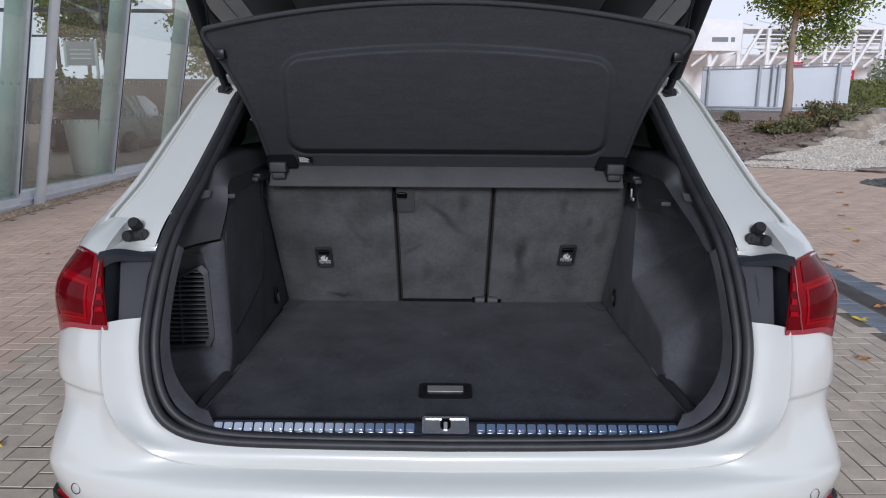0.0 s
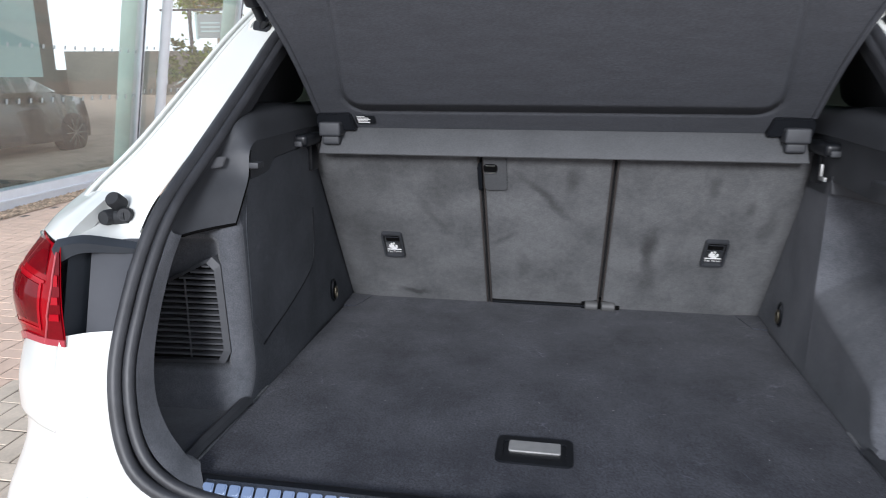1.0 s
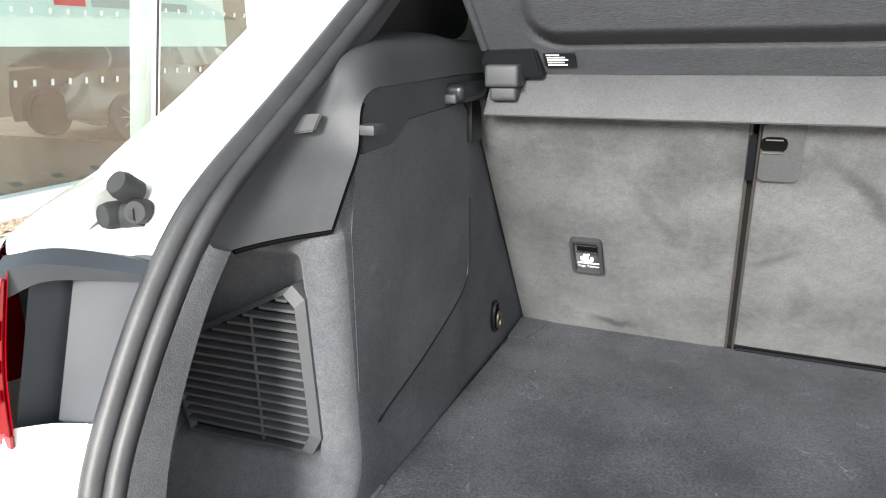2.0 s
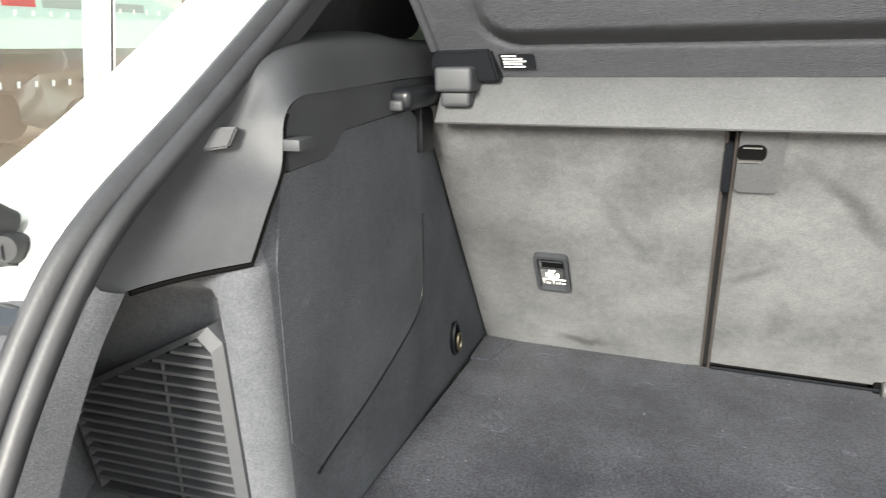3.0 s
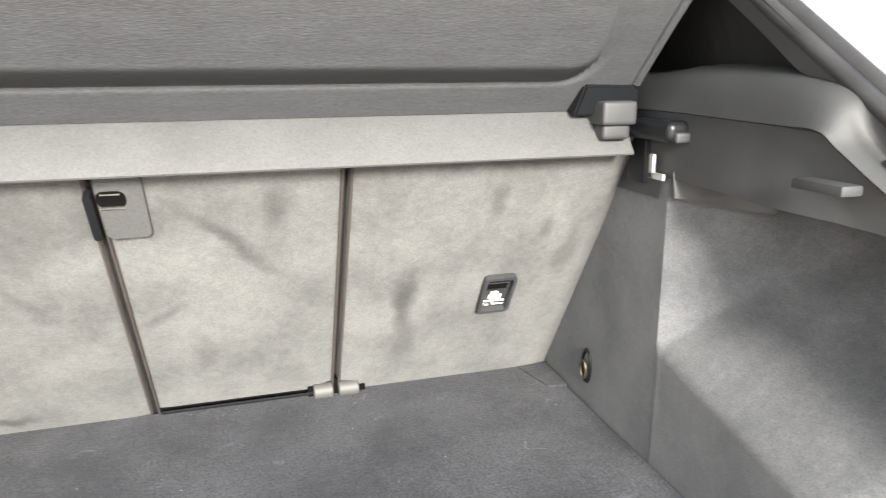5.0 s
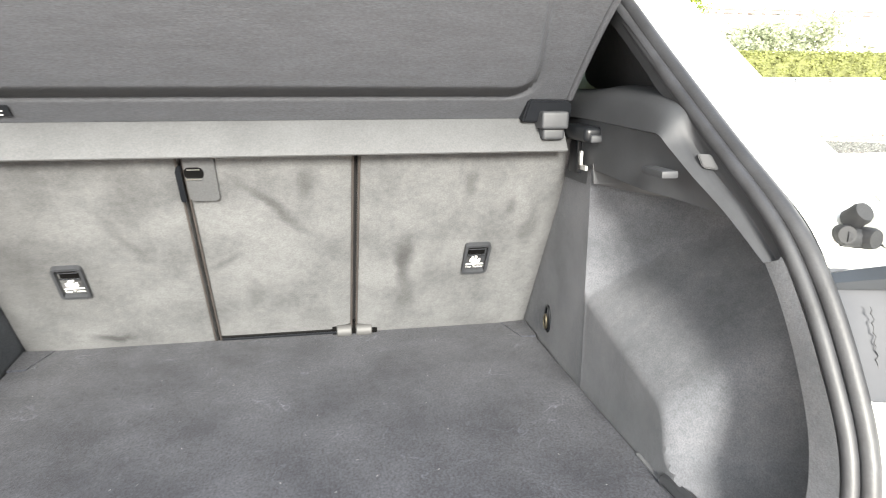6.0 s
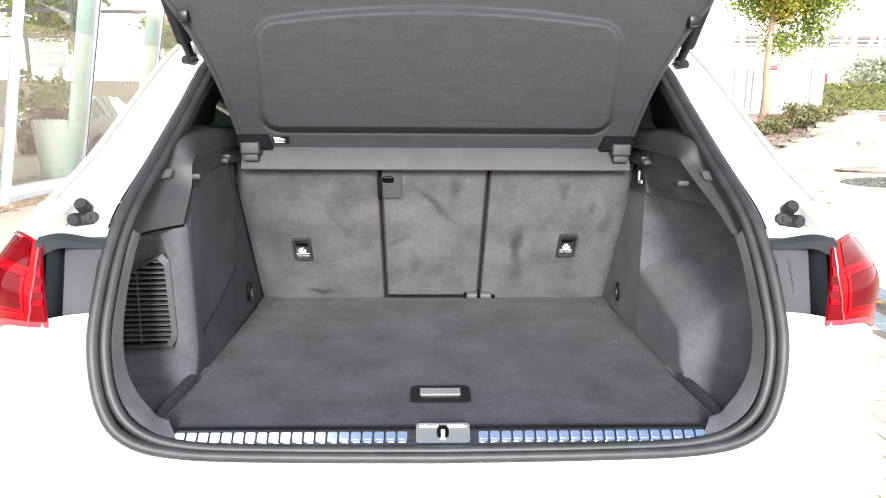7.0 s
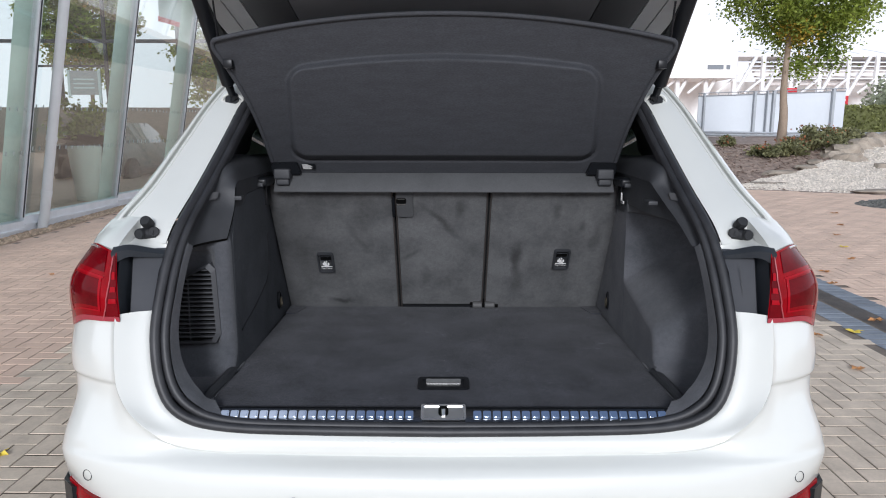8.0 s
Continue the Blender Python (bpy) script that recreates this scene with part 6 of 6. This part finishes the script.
for x in np.linspace(9.6, 27, 10):
    bm = bmesh.new()
    box(bm, x - .05, x + .05, 31.05, 31.15, .85, 1.42)
    part("post", bm, hoard_post, gr, smooth=False)
kb = thing("kerb_wall", (16, 32.5, 1.0), "low pale concrete kerb wall beside the road", "wall")
bm = bmesh.new()
box(bm, 6, 45, 32.4, 32.7, .8, 1.30, .02)
part("wall", bm, kerb_stone, kb, smooth=False)

# ---- stadium in the distance ----
st = thing("stadium", (60, 120, 1.2), "distant pale stadium stand with white steel trusses", "stadium")
bm = bmesh.new()
box(bm, 20, 140, 126, 140, 1, 10.5)
part("stand", bm, stand_grey, st, smooth=False)
bm = bmesh.new()
box(bm, 30, 48.2, 116, 126, 10.35, 15.2)
part("control_box", bm, stand_grey, st, "pale clad box with a dark window strip", smooth=False)
bm = bmesh.new()
box(bm, 43.4, 46.0, 115.9, 116.0, 11.75, 12.45)
box(bm, 46.5, 47.1, 115.9, 116.0, 11.75, 12.45)
part("window", bm, stand_window, st, smooth=False)
for k in range(6):
    bm = bmesh.new()
    box(bm, 54, 140, 124 - k * .8, 125 - k * .8, 13.2 - k * .75, 13.6 - k * .75)
    part("tier", bm, stand_seat, st, smooth=False)
bm = bmesh.new()
box(bm, 48.2, 140, 118, 126, 14.0, 14.5)
part("roof_beam", bm, stand_white, st, smooth=False)
bm = bmesh.new()
box(bm, 20, 140, 118.2, 118.6, 10.9, 11.4)
part("lower_beam", bm, stand_white, st, smooth=False)
for x in np.arange(34.5, 140, 4.75):
    bm = bmesh.new()
    tube(bm, [(x, 118, 1), (x, 118, 14.2)], .42, 6)
    part("column", bm, stand_white, st)
    bm = bmesh.new()
    tube(bm, [(x, 117.8, 7.5), (x + 3.4, 117.8, 14)], .30, 6)
    tube(bm, [(x, 117.8, 10.5), (x - 3.0, 117.8, 8)], .22, 6)
    part("brace", bm, stand_white, st)
    bm = bmesh.new()
    tube(bm, [(x, 119, 14.2), (x - 4, 124, 16)], .10, 5)
    part("stay", bm, stand_white, st)
for x, y, z, w, h in ((16.75, 34.3, 3.36, .55, .22), (20.55, 36.3, 2.86, .46, .46)):
    bm = bmesh.new()
    box(bm, x, x + w, y, y + .04, z, z + h, .01)
    sg = thing("sign", (x + w / 2, y, z), "small red sign with a pale mark", "sign", "red signs")
    part("board", bm, sign_red, sg)
    bm = bmesh.new()
    box(bm, x + w * .3, x + w * .7, y - .006, y - .001, z + h * .4, z + h * .6)
    part("mark", bm, white_print, sg)
    bm = bmesh.new()
    tube(bm, [(x + w / 2, y + .06, .6), (x + w / 2, y + .06, z + h)], .03, 6)
    part("post", bm, hoard_post, sg)

# ---- fallen leaves ----
for k, (x, y, m, r) in enumerate(LEAVES):
    bm = bmesh.new()
    rng = random.Random(60 + k)
    a0 = rng.random() * 6.28
    c = bm.verts.new((x, y, ground_z(y) + .012))
    ring = []
    for q in range(14):
        rr = r * (1 if q % 2 else .55) * rng.uniform(.8, 1.15)
        a = a0 + q * .4488
        ring.append(bm.verts.new((x + rr * math.cos(a), y + .75 * rr * math.sin(a), ground_z(y) + .006 + rng.uniform(0, .022))))
    for q in range(14):
        bm.faces.new((c, ring[q], ring[(q + 1) % 14]))
    thick(bm, (0, 0, -.001))
    single("fallen_leaf", bm, leaf_yellow if m else leaf_brown, "bright yellow fallen leaf on the paving" if m else "dry brown fallen leaf on the paving", "leaf", "fallen leaves", smooth=False)

# ---- pavers ----
W = .10


def brick_data(vert):
    gap, bev, top = .005, .003, .0028
    x1, y1 = (W - gap / 2, 2 * W - gap / 2) if vert else (2 * W - gap / 2, W - gap / 2)
    x0 = y0 = gap / 2
    v = [(x0, y0, 0), (x1, y0, 0), (x1, y1, 0), (x0, y1, 0), (x0 + bev, y0 + bev, top), (x1 - bev, y0 + bev, top), (x1 - bev, y1 - bev, top), (x0 + bev, y1 - bev, top)]
    return v, [(4, 5, 6, 7), (0, 1, 5, 4), (1, 2, 6, 5), (2, 3, 7, 6), (3, 0, 4, 7)]


pave = thing("pavement", (0, 3, 0), "block paving in a herringbone bond with drain strips", "pavement", kind="structure")
near_me = []
for vert in (0, 1):
    v, f = brick_data(vert)
    me = bpy.data.meshes.new("brick")
    me.from_pydata(v, [], f)
    me.materials.append(bay_brick)
    near_me.append(me)
DR0, DR1 = 2.78, 3.42
bulk = {"bay": ([], []), "red": ([], [])}
made = 0
rng = random.Random(8)
for i in range(-54, 110):
    for j in range(-44, 150):
        c = (i - j) % 4
        if c not in (0, 3):
            continue
        vert = c == 3
        x, y = i * W, j * W
        if abs(x + .1) < .80 and y > 1.7 or abs(x) < .5 and y > 1.3:
            continue
        if DR0 - .12 < x < DR1 - .02 or x < FX + .36:
            continue
        if x > 5.6 and y > 14.3 - .45 * (x - 6.6) - .6:
            continue
        bay = -2.5 < x < DR0
        up = rng.uniform(-.0012, .0012)
        z = ground_z(y + (W if vert else W / 2)) + up
        if made < 300 and bay and y < 3.1 and (-1.85 < x < -.85 or .85 < x < 1.95):
            b = new("brick", near_me[1 if vert else 0])
            b.parent = pave
            b.matrix_parent_inverse = world_of(pave).inverted()
            b.location = (x, y, z)
            made += 1
        else:
            V, Fc = bulk["bay" if bay else "red"]
            v, f = brick_data(vert)
            o = len(V)
            V += [(p[0] + x, p[1] + y, p[2] + ground_z(y + p[1]) + up) for p in v]
            Fc += [tuple(q + o for q in g) for g in f]
mesh_thing("more_bricks", *bulk["bay"], bay_brick, kind="stuff", parent=pave)
mesh_thing("more_bricks", *bulk["red"], red_brick, "buff red blocks", kind="stuff", parent=pave)
V, Fc = [], []
for lane, (x0, x1) in enumerate(((DR0, DR0 + .22), (DR1 - .22, DR1))):
    for j in range(-44, 130):
        y = j * .1
        o = len(V)
        v, f = brick_data(0)
        V += [(x0 + p[0] * (x1 - x0) / .2, p[1] + y, p[2] + ground_z(y)) for p in v]
        Fc += [tuple(q + o for q in g) for g in f]
mesh_thing("edge_blocks", V, Fc, blue_brick, "blue-grey edging blocks", kind="stuff", parent=pave)
bm = bmesh.new()
for j in range(-176, 500):
    y = j * .025
    g = ground_z(y)
    vs4 = [bm.verts.new(p) for p in ((DR0 + .235, y, g + .004), (DR1 - .235, y, g + .004), (DR1 - .235, y + .012, g + .004), (DR0 + .235, y + .012, g + .004))]
    bm.faces.new(vs4)
part("drain_grate", bm, iron, pave, "dark slotted drain", smooth=False)
bm = bmesh.new()
grid(bm, [[(x, y, ground_z(y) - .0035) for x in (FX + .42, -2, 0, 2, 10.9)] for y in np.linspace(-4.2, 12.6, 169)])
part("bedding", bm, joint_sand, pave, "sandy joints", smooth=False)
